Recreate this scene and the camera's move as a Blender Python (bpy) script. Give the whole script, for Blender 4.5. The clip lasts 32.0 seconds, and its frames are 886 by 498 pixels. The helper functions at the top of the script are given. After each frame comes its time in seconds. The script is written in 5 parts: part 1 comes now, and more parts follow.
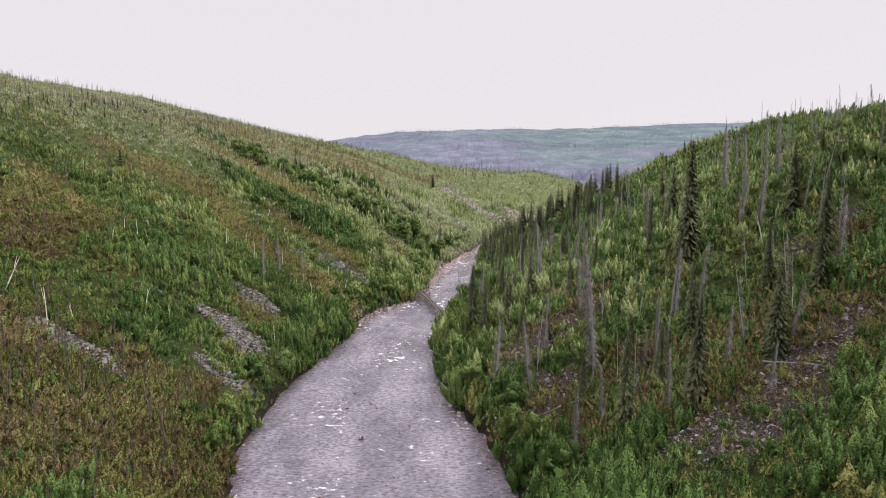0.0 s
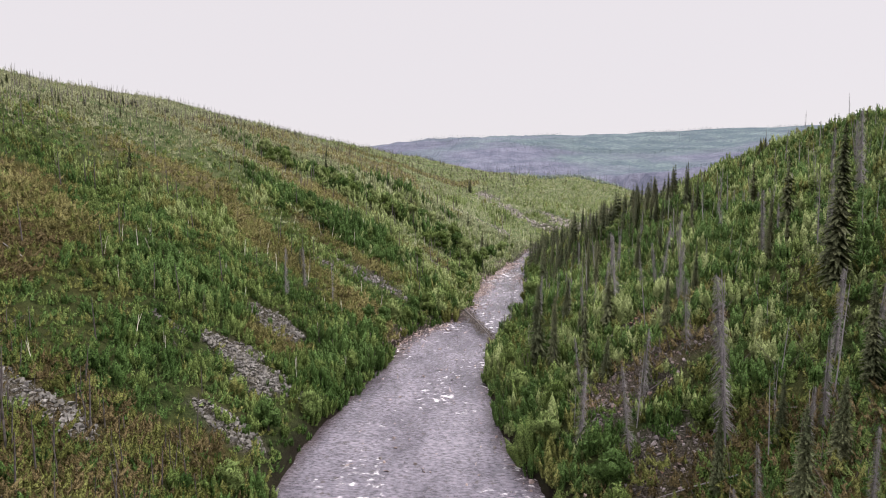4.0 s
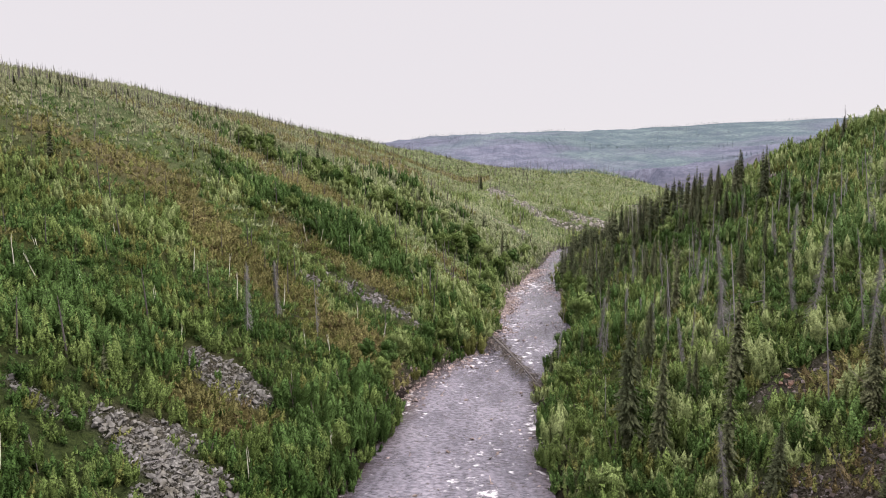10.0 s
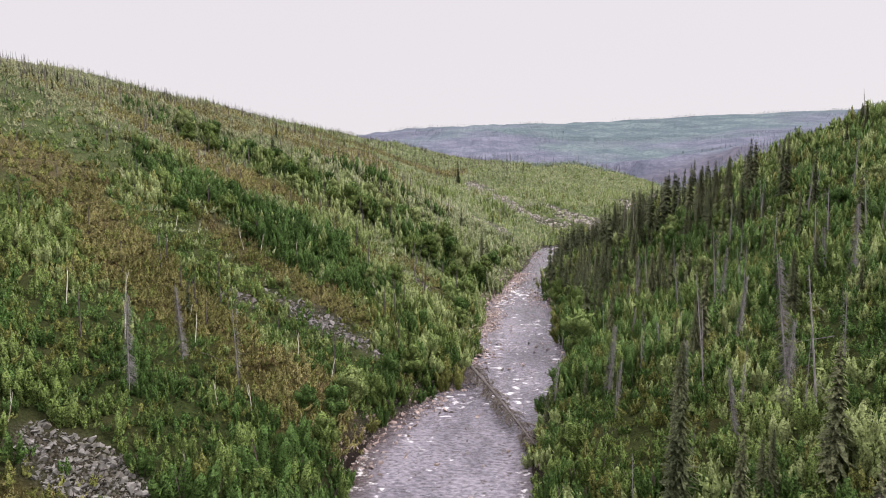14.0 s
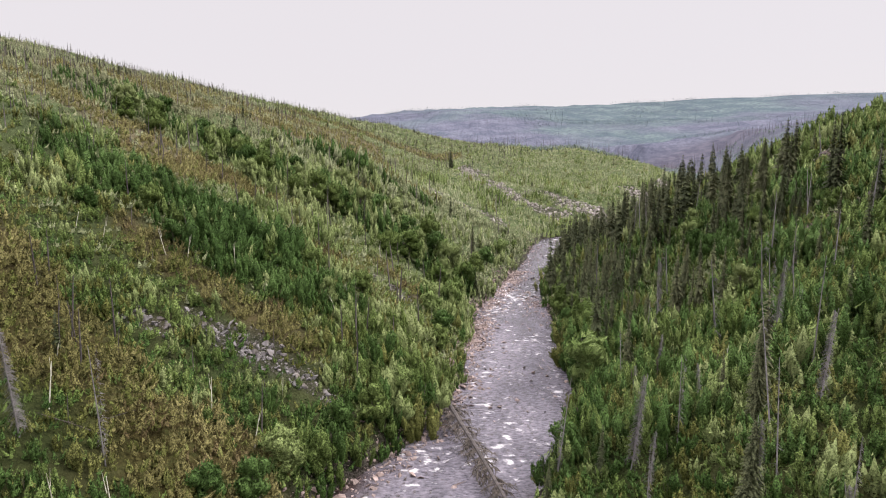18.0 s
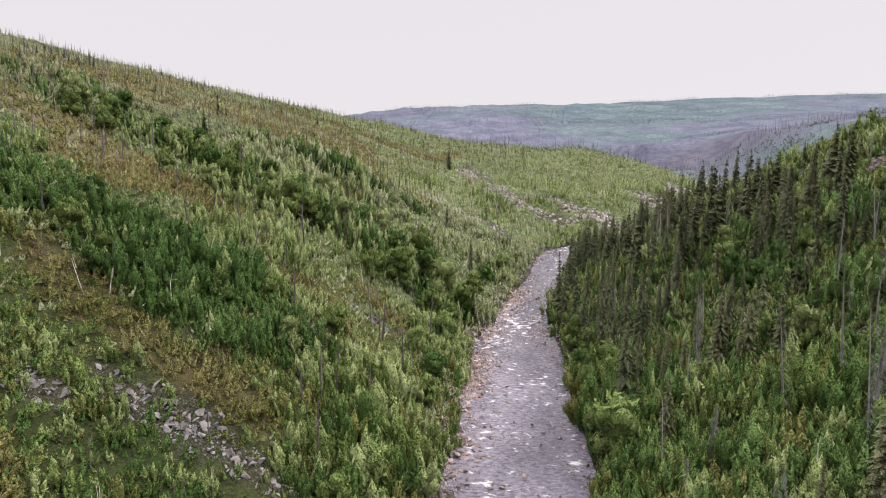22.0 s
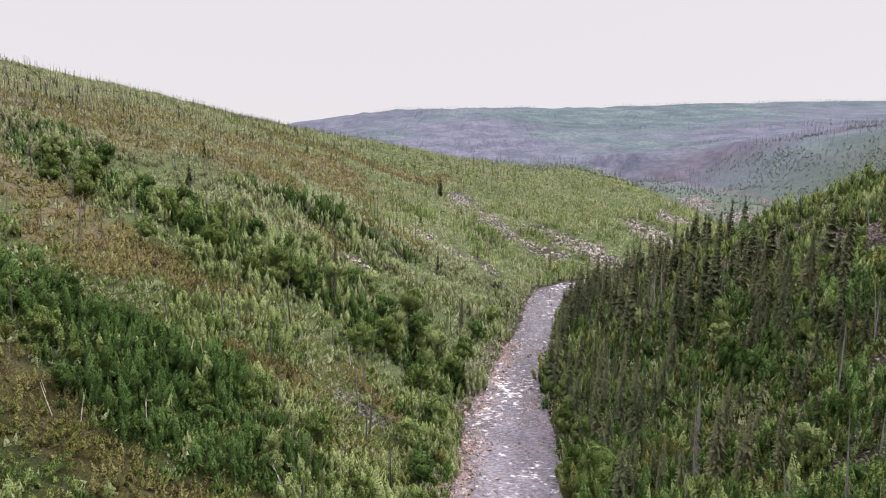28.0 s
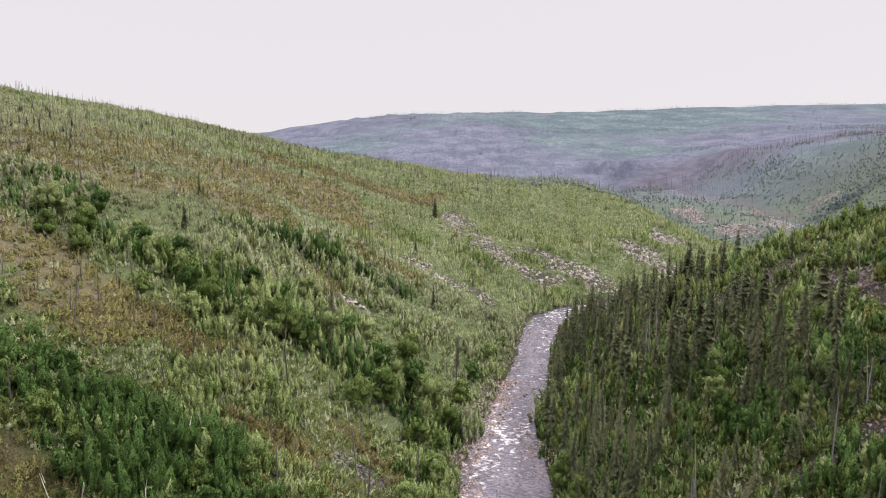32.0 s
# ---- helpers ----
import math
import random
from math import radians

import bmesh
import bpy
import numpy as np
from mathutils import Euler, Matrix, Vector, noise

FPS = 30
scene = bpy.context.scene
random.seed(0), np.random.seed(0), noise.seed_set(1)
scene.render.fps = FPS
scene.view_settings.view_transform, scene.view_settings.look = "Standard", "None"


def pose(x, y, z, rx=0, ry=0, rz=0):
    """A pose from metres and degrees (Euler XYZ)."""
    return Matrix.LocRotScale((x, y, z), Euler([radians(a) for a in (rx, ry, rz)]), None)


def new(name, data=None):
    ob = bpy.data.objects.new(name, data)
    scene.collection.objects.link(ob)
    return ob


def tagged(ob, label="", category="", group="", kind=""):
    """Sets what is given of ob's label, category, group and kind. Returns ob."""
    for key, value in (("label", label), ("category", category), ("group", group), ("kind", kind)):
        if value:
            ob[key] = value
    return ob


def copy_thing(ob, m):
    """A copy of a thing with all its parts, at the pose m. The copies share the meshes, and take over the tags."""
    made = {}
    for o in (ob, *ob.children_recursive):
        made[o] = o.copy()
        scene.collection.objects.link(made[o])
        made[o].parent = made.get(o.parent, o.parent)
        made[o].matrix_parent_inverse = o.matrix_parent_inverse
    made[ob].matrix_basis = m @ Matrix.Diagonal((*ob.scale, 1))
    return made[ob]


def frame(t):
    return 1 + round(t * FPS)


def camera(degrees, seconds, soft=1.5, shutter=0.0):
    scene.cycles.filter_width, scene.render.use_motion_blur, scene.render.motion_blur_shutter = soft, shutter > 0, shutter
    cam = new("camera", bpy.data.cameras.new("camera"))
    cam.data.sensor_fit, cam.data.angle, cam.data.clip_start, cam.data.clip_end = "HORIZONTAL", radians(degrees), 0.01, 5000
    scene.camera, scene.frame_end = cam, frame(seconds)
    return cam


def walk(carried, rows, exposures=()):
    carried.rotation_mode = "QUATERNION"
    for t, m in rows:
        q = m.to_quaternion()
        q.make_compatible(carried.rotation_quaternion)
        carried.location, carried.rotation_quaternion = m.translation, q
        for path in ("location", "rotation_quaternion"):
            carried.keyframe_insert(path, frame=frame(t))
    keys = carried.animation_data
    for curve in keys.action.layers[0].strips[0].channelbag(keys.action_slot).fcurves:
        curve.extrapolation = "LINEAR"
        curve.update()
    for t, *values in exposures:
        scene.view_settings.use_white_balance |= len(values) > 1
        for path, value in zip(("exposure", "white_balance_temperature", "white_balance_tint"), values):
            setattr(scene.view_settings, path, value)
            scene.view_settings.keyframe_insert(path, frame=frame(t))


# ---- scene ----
cam = camera(71.0, 32.0, soft=1.0)
PATH = [
    (0, 5.43, 1.44, 19.00, -5.952, 2.154, 0.53),
    (0.5, 5.10, 2.91, 18.95, -5.854, 1.895, 0.54),
    (1, 4.75, 4.41, 18.89, -5.694, 1.853, 0.54),
    (1.5, 4.38, 5.94, 18.83, -5.646, 1.725, 0.53),
    (2, 4.00, 7.49, 18.76, -5.577, 3.357, 0.52),
    (2.5, 3.61, 9.06, 18.68, -5.498, 5.431, 0.50),
    (3, 3.21, 10.66, 18.60, -5.429, 5.345, 0.47),
    (3.5, 2.81, 12.28, 18.51, -5.379, 5.138, 0.43),
    (5.5, 1.23, 18.91, 18.17, -5.193, 4.787, 0.25),
    (6, 0.86, 20.60, 18.09, -5.224, 4.749, 0.20),
    (6.5, 0.49, 22.30, 18.02, -5.211, 5.402, 0.15),
    (7, 0.15, 24.01, 17.95, -5.262, 5.391, 0.10),
    (7.5, -0.18, 25.71, 17.89, -5.235, 5.454, 0.05),
    (8, -0.49, 27.43, 17.83, -5.280, 5.374, 0.00),
    (8.5, -0.77, 29.14, 17.78, -5.369, 5.321, -0.04),
    (9, -1.02, 30.85, 17.75, -5.382, 5.266, -0.08),
    (9.5, -1.25, 32.55, 17.72, -5.420, 5.231, -0.12),
    (10, -1.44, 34.24, 17.70, -5.454, 5.197, -0.15),
    (10.5, -1.60, 35.93, 17.70, -5.415, 5.171, -0.18),
    (11, -1.71, 37.60, 17.71, -5.445, 4.778, -0.20),
    (11.5, -1.79, 39.26, 17.73, -5.458, 3.509, -0.22),
    (12, -1.82, 40.90, 17.77, -5.416, 3.356, -0.24),
    (12.5, -1.81, 42.53, 17.82, -5.454, 3.287, -0.25),
    (13, -1.76, 44.13, 17.89, -5.421, 3.298, -0.26),
    (13.5, -1.67, 45.73, 17.96, -5.623, 3.255, -0.26),
    (15.5, -1.12, 52.03, 18.27, -7.548, 3.073, -0.22),
    (16, -0.96, 53.60, 18.34, -7.587, 2.969, -0.19),
    (16.5, -0.81, 55.18, 18.39, -7.628, 2.968, -0.16),
    (17, -0.66, 56.76, 18.43, -7.592, 3.035, -0.13),
    (17.5, -0.54, 58.35, 18.45, -7.621, 3.030, -0.09),
    (18, -0.43, 59.94, 18.46, -7.651, 3.025, -0.04),
    (18.5, -0.36, 61.49, 18.47, -7.677, 3.071, 0.01),
    (19, -0.31, 63.01, 18.50, -7.706, 3.113, 0.06),
    (19.5, -0.29, 64.46, 18.55, -7.778, 3.120, 0.12),
    (20, -0.29, 65.83, 18.63, -7.854, 3.117, 0.18),
    (20.5, -0.30, 67.10, 18.77, -7.868, 3.103, 0.24),
    (21, -0.33, 68.25, 18.95, -7.899, 3.073, 0.30),
    (21.5, -0.37, 69.27, 19.21, -7.839, 2.934, 0.36),
    (22, -0.41, 70.16, 19.52, -7.877, 2.931, 0.43),
    (22.5, -0.46, 70.92, 19.90, -7.924, 2.787, 0.49),
    (23, -0.51, 71.56, 20.33, -8.061, 2.643, 0.56),
    (23.5, -0.56, 72.07, 20.81, -8.089, 2.507, 0.62),
    (24, -0.60, 72.46, 21.33, -8.058, 2.362, 0.68),
    (24.5, -0.64, 72.73, 21.90, -7.973, 2.384, 0.74),
    (25, -0.66, 72.91, 22.50, -7.975, 2.338, 0.79),
    (25.5, -0.66, 73.00, 23.13, -7.995, 2.335, 0.84),
    (27.5, -0.60, 72.86, 25.83, -7.995, 2.164, 1.00),
    (28, -0.58, 72.78, 26.51, -7.964, 2.088, 1.02),
    (28.5, -0.57, 72.71, 27.19, -7.975, 2.001, 1.03),
    (29, -0.56, 72.65, 27.86, -7.915, 1.985, 1.03),
    (29.5, -0.57, 72.63, 28.52, -7.931, 1.906, 1.01),
    (30, -0.59, 72.64, 29.15, -7.866, 1.825, 0.99),
    (30.5, -0.64, 72.69, 29.77, -7.874, 1.745, 0.96),
    (31, -0.70, 72.79, 30.36, -7.804, 1.667, 0.91),
    (31.5, -0.79, 72.94, 30.92, -7.812, 1.595, 0.84),
    (32, -0.91, 73.15, 31.44, -7.737, 1.515, 0.76),
]
walk(cam, [(t, pose(x, y, z, 90 + tilt, 0, turn) @ pose(0, 0, 0, 0, 0, roll)) for t, x, y, z, tilt, turn, roll in PATH])

# ---- light ----
SUN_UP, SUN_TURN = 42, 82          # degrees above the horizon, and clockwise from +y
world = bpy.data.worlds.new("overcast_sky")
scene.world = world
world.use_nodes = True
wn, wl = world.node_tree.nodes, world.node_tree.links
wn.clear()
sky = wn.new("ShaderNodeTexSky")
sky.sky_type, sky.sun_disc = "NISHITA", False
sky.sun_elevation, sky.sun_rotation = radians(SUN_UP), radians(SUN_TURN)
clear = wn.new("ShaderNodeBackground")
clear.inputs["Strength"].default_value = 0.10
wl.new(sky.outputs["Color"], clear.inputs["Color"])
cloud_tc = wn.new("ShaderNodeTexCoord")
cloud_sep = wn.new("ShaderNodeSeparateXYZ")
wl.new(cloud_tc.outputs["Generated"], cloud_sep.inputs["Vector"])
cloud = wn.new("ShaderNodeBackground")
cloud.inputs["Color"].default_value = (0.865, 0.815, 0.850, 1)
# an even overcast that brightens towards the zenith
cloud_up = wn.new("ShaderNodeMapRange")
cloud_up.interpolation_type = "SMOOTHSTEP"
for key, value in (("From Min", 0.30), ("From Max", 1.0), ("To Min", 1.0), ("To Max", 5.2)):
    cloud_up.inputs[key].default_value = value
wl.new(cloud_sep.outputs["Z"], cloud_up.inputs["Value"])
wl.new(cloud_up.outputs["Result"], cloud.inputs["Strength"])
sky_mix = wn.new("ShaderNodeMixShader")
sky_mix.inputs["Fac"].default_value = 0.93
wl.new(clear.outputs[0], sky_mix.inputs[1])
wl.new(cloud.outputs[0], sky_mix.inputs[2])
sky_out = wn.new("ShaderNodeOutputWorld")
wl.new(sky_mix.outputs[0], sky_out.inputs["Surface"])

sun_data = bpy.data.lights.new("sun", "SUN")
sun_data.energy, sun_data.angle, sun_data.color = 3.0, radians(14), (1.0, 0.96, 0.90)
sun = new("sun", sun_data)
sun.rotation_euler = (radians(90 - SUN_UP), 0, radians(180 - SUN_TURN))


# ---- materials ----
def wire(tree, a, b):
    tree.links.new(a, b)


def node(tree, kind, **values):
    n = tree.nodes.new(kind)
    for key, value in values.items():
        n.inputs[key.replace("_", " ")].default_value = value
    return n


def noise_at(tree, scale, detail=3.0, stretch=None):
    geo = tree.nodes.new("ShaderNodeNewGeometry")
    n = node(tree, "ShaderNodeTexNoise", Scale=scale, Detail=detail, Roughness=0.6)
    if stretch:
        m = tree.nodes.new("ShaderNodeMapping")
        m.inputs["Scale"].default_value = stretch
        wire(tree, geo.outputs["Position"], m.inputs["Vector"])
        wire(tree, m.outputs["Vector"], n.inputs["Vector"])
    else:
        wire(tree, geo.outputs["Position"], n.inputs["Vector"])
    return n.outputs["Fac"]


def span(tree, fac, lo, hi):
    r = tree.nodes.new("ShaderNodeMapRange")
    r.inputs["From Min"].default_value, r.inputs["From Max"].default_value = lo, hi
    wire(tree, fac, r.inputs["Value"])
    return r.outputs["Result"]


def blend(tree, fac, a, b, how="MIX"):
    m = tree.nodes.new("ShaderNodeMix")
    m.data_type, m.blend_type = "RGBA", how
    for sock, value in ((m.inputs[0], fac), (m.inputs[6], a), (m.inputs[7], b)):
        if isinstance(value, (int, float)):
            sock.default_value = value
        elif isinstance(value, tuple):
            sock.default_value = (*value[:3], 1)
        else:
            wire(tree, value, sock)
    return m.outputs[2]


def bare(name):
    m = bpy.data.materials.new(name)
    m.use_nodes = True
    return m, m.node_tree, m.node_tree.nodes["Principled BSDF"]


def bumped(tree, bsdf, fac, strength, distance):
    b = node(tree, "ShaderNodeBump", Strength=strength, Distance=distance)
    wire(tree, fac, b.inputs["Height"])
    wire(tree, b.outputs["Normal"], bsdf.inputs["Normal"])


def leaf_material(name, dark, mid, light, through_light=0.3, tufts=(0.34, 1.56), leaflet=8.5, full=0.43):
    """Foliage: hue drifts from plant to plant and from leaf to leaf."""
    m, tree, bsdf = bare(name)
    geo = tree.nodes.new("ShaderNodeNewGeometry")
    colour = blend(tree, span(tree, noise_at(tree, 0.45, 2), 0.35, 0.65), dark, mid)
    colour = blend(tree, span(tree, noise_at(tree, 0.11, 2), 0.42, 0.72), colour, light)
    colour = blend(tree, span(tree, geo.outputs["Random Per Island"], 0.60, 2.2), colour, light)
    colour = blend(tree, span(tree, geo.outputs["Random Per Island"], 0.40, -1.0), colour, dark)
    # dark flecks of this noise paint the shaded gaps between leaves
    tuft = noise_at(tree, 13.0, 3)
    colour = blend(tree, 1.0, colour, blend(tree, span(tree, tuft, 0.36, 0.62), (tufts[0],) * 3, (tufts[1],) * 3), "MULTIPLY")
    bumped(tree, bsdf, tuft, 0.8, 0.06)
    wire(tree, colour, bsdf.inputs["Base Color"])
    bsdf.inputs["Roughness"].default_value = 0.7
    bsdf.inputs["Specular IOR Level"].default_value = 0.06
    glow = tree.nodes.new("ShaderNodeBsdfTranslucent")
    wire(tree, colour, glow.inputs["Color"])
    mix = tree.nodes.new("ShaderNodeMixShader")
    mix.inputs["Fac"].default_value = through_light
    wire(tree, bsdf.outputs[0], mix.inputs[1])
    wire(tree, glow.outputs[0], mix.inputs[2])
    # between the leaflets one looks through
    gap = tree.nodes.new("ShaderNodeBsdfTransparent")
    lace = tree.nodes.new("ShaderNodeMixShader")
    wire(tree, span(tree, noise_at(tree, leaflet, 2), full - 0.03, full + 0.03), lace.inputs["Fac"])
    wire(tree, gap.outputs[0], lace.inputs[1])
    wire(tree, mix.outputs[0], lace.inputs[2])
    wire(tree, lace.outputs[0], tree.nodes["Material Output"].inputs["Surface"])
    return m


def rough_material(name, dark, light, scale, bump=0.4, roughness=0.85, third=None, third_scale=0.4):
    """Bark, stone and the like: two scales of stain, and relief."""
    m, tree, bsdf = bare(name)
    geo = tree.nodes.new("ShaderNodeNewGeometry")
    fine = noise_at(tree, scale, 4)
    colour = blend(tree, span(tree, fine, 0.3, 0.7), dark, light)
    if third:
        colour = blend(tree, span(tree, noise_at(tree, third_scale, 3), 0.48, 0.68), colour, third)
    tone = blend(tree, geo.outputs["Random Per Island"], (0.72, 0.72, 0.72), (1.2, 1.2, 1.2))
    colour = blend(tree, 1.0, colour, tone, "MULTIPLY")
    wire(tree, colour, bsdf.inputs["Base Color"])
    bsdf.inputs["Roughness"].default_value = roughness
    bsdf.inputs["Specular IOR Level"].default_value = 0.25
    bumped(tree, bsdf, fine, bump, 0.04)
    return m


LEAF_GREEN = leaf_material("leaf_green", (0.053, 0.081, 0.020), (0.090, 0.128, 0.034), (0.136, 0.176, 0.056), 0.09)
LEAF_DARK = leaf_material("leaf_dark_green", (0.028, 0.054, 0.013), (0.049, 0.089, 0.022), (0.080, 0.130, 0.038), 0.09)
LEAF_OLIVE = leaf_material("leaf_olive", (0.066, 0.075, 0.019), (0.102, 0.110, 0.031), (0.152, 0.154, 0.052), 0.09)
LEAF_YELLOW = leaf_material("leaf_yellow_green", (0.100, 0.146, 0.042), (0.142, 0.190, 0.062), (0.190, 0.234, 0.088), 0.09)
LEAF_GOLD = leaf_material("leaf_golden_olive", (0.088, 0.084, 0.030), (0.128, 0.117, 0.043), (0.176, 0.157, 0.066), 0.09)
LEAF_RUST = leaf_material("leaf_rust", (0.060, 0.047, 0.021), (0.096, 0.074, 0.034), (0.135, 0.106, 0.052), 0.09)
# LEAF_PALE, LEAF_HIGH and LEAF_TAN are paled: distance haze put into the colour
LEAF_PALE = leaf_material("leaf_hazed_green", (0.166, 0.186, 0.098), (0.208, 0.228, 0.124), (0.254, 0.272, 0.158), 0.09, (0.66, 1.28))
# a step between LEAF_GREEN and the hazed LEAF_PALE
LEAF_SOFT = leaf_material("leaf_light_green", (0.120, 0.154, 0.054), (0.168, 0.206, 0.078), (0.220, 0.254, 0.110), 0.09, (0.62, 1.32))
LEAF_HIGH = leaf_material("leaf_hazed_olive", (0.142, 0.150, 0.080), (0.182, 0.190, 0.104), (0.228, 0.234, 0.136), 0.09, (0.70, 1.24))
LEAF_TAN = leaf_material("leaf_hazed_tan", (0.158, 0.146, 0.086), (0.202, 0.186, 0.112), (0.250, 0.228, 0.146), 0.09, (0.70, 1.24))
# LEAF_HAZE and NEEDLE_FAR have bluish distance haze mixed into their colour
LEAF_HAZE = leaf_material("leaf_hazed_blue_green", (0.140, 0.172, 0.160), (0.180, 0.214, 0.196), (0.226, 0.260, 0.236), 0.14, (0.8, 1.15), full=0.2)
NEEDLE = leaf_material("spruce_needles", (0.036, 0.044, 0.022), (0.066, 0.076, 0.038), (0.118, 0.122, 0.066), 0.06, leaflet=13.0, full=0.36)
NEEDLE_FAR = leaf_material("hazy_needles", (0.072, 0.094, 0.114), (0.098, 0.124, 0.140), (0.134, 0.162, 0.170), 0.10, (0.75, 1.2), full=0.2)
BARK = rough_material("spruce_bark", (0.060, 0.048, 0.040), (0.14, 0.115, 0.10), 9)
DEAD_WOOD = rough_material("weathered_dead_wood", (0.115, 0.105, 0.108), (0.265, 0.244, 0.250), 5)
# burnt wood lightened and blued, the haze of distance in its colour
DEAD_FAR = rough_material("hazed_burnt_wood", (0.092, 0.088, 0.110), (0.165, 0.156, 0.182), 0.5)
LOG_WOOD = rough_material("dead_log_twigs", (0.045, 0.038, 0.032), (0.120, 0.100, 0.086), 5)
CHAR_WOOD = rough_material("charred_wood", (0.030, 0.026, 0.026), (0.115, 0.098, 0.092), 4)
BURNT_WOOD = rough_material("grey_burnt_wood", (0.050, 0.044, 0.042), (0.145, 0.125, 0.122), 3)
PALE_WOOD = rough_material("bleached_birch_wood", (0.36, 0.34, 0.27), (0.62, 0.60, 0.52), 6, third=(0.22, 0.19, 0.15), third_scale=2)
STONE = rough_material("grey_scree_stone", (0.058, 0.054, 0.051), (0.215, 0.203, 0.190), 3.0, third=(0.095, 0.086, 0.070), third_scale=1.2)
STONE_WET = rough_material("wet_river_stone", (0.055, 0.045, 0.045), (0.170, 0.140, 0.134), 2.2, roughness=0.35)
STONE_MID = rough_material("dark_grey_rock", (0.075, 0.069, 0.070), (0.245, 0.228, 0.228), 3.0, third=(0.12, 0.10, 0.085), third_scale=1.2)
STONE_SPUR = rough_material("pale_scree_stone", (0.17, 0.152, 0.140), (0.42, 0.385, 0.360), 1.6, third=(0.14, 0.125, 0.105), third_scale=0.6)
STONE_RED = rough_material("brownish_scree_stone", (0.074, 0.062, 0.061), (0.236, 0.206, 0.208), 3.0, third=(0.165, 0.10, 0.072), third_scale=0.8)
STONE_RIVER = rough_material("pinkish_river_stone", (0.15, 0.108, 0.097), (0.34, 0.268, 0.245), 2.2, third=(0.12, 0.09, 0.08), third_scale=1.0, roughness=0.6)


def ground_material():
    m, tree, bsdf = bare("hillside_ground")
    att = tree.nodes.new("ShaderNodeAttribute")
    att.attribute_name = "cover"
    sep = tree.nodes.new("ShaderNodeSeparateColor")
    wire(tree, att.outputs["Color"], sep.inputs["Color"])
    fine = noise_at(tree, 2.6, 5)
    wide = noise_at(tree, 0.22, 3)
    green = blend(tree, span(tree, fine, 0.35, 0.65), (0.012, 0.017, 0.007), (0.036, 0.046, 0.017))
    herb = noise_at(tree, 8.0, 6)
    green = blend(tree, span(tree, herb, 0.50, 0.64), green, (0.036, 0.048, 0.016))
    green = blend(tree, span(tree, wide, 0.45, 0.7), green, (0.040, 0.041, 0.018))
    dry = blend(tree, span(tree, fine, 0.35, 0.65), (0.018, 0.015, 0.006), (0.048, 0.040, 0.016))
    dry = blend(tree, span(tree, wide, 0.50, 0.68), dry, (0.060, 0.046, 0.020))
    dry = blend(tree, span(tree, noise_at(tree, 0.9, 3), 0.52, 0.66), dry, (0.064, 0.068, 0.025))
    dry = blend(tree, span(tree, herb, 0.48, 0.62), dry, (0.070, 0.062, 0.024))
    stone = blend(tree, span(tree, noise_at(tree, 8, 5), 0.42, 0.60), (0.016, 0.013, 0.012), (0.080, 0.069, 0.064))
    tone = tree.nodes.new("ShaderNodeAttribute")
    tone.attribute_name = "regrowth"
    # far-hill colours, bluish and pale: aerial haze painted into the ground
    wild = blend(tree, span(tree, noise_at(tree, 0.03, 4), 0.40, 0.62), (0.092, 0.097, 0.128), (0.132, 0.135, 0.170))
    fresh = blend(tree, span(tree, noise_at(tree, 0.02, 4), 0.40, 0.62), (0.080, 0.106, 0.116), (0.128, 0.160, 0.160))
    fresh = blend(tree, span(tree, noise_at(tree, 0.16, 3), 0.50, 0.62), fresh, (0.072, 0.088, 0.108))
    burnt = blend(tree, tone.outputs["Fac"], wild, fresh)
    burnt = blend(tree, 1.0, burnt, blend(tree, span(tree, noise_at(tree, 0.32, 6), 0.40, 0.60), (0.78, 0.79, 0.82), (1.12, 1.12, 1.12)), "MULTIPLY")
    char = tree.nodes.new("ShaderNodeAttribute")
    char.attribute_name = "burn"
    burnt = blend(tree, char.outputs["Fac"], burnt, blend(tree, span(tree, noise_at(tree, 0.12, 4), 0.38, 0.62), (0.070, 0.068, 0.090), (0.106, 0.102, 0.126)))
    sward = tree.nodes.new("ShaderNodeAttribute")
    sward.attribute_name = "sward"
    pasture = blend(tree, span(tree, herb, 0.40, 0.62), (0.050, 0.066, 0.030), (0.124, 0.150, 0.074))
    green = blend(tree, sward.outputs["Fac"], green, pasture)
    # farther dry ground gets a lighter brown, with haze painted in
    dry = blend(tree, sward.outputs["Fac"], dry, blend(tree, span(tree, herb, 0.40, 0.62), (0.088, 0.076, 0.048), (0.176, 0.154, 0.100)))
    colour = blend(tree, sep.outputs["Red"], green, dry)
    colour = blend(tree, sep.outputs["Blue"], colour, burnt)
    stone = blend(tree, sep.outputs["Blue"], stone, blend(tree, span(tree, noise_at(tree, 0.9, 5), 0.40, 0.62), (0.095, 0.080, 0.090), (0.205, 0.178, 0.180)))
    colour = blend(tree, sep.outputs["Green"], colour, stone)
    # near-black bank foot: wet soil and the undercut's shade in one colour
    colour = blend(tree, att.outputs["Alpha"], colour, (0.013, 0.010, 0.009))
    wire(tree, colour, bsdf.inputs["Base Color"])
    bsdf.inputs["Roughness"].default_value = 0.95
    bsdf.inputs["Specular IOR Level"].default_value = 0.0
    bumped(tree, bsdf, blend(tree, 0.5, fine, herb), 1.0, 0.35)
    return m


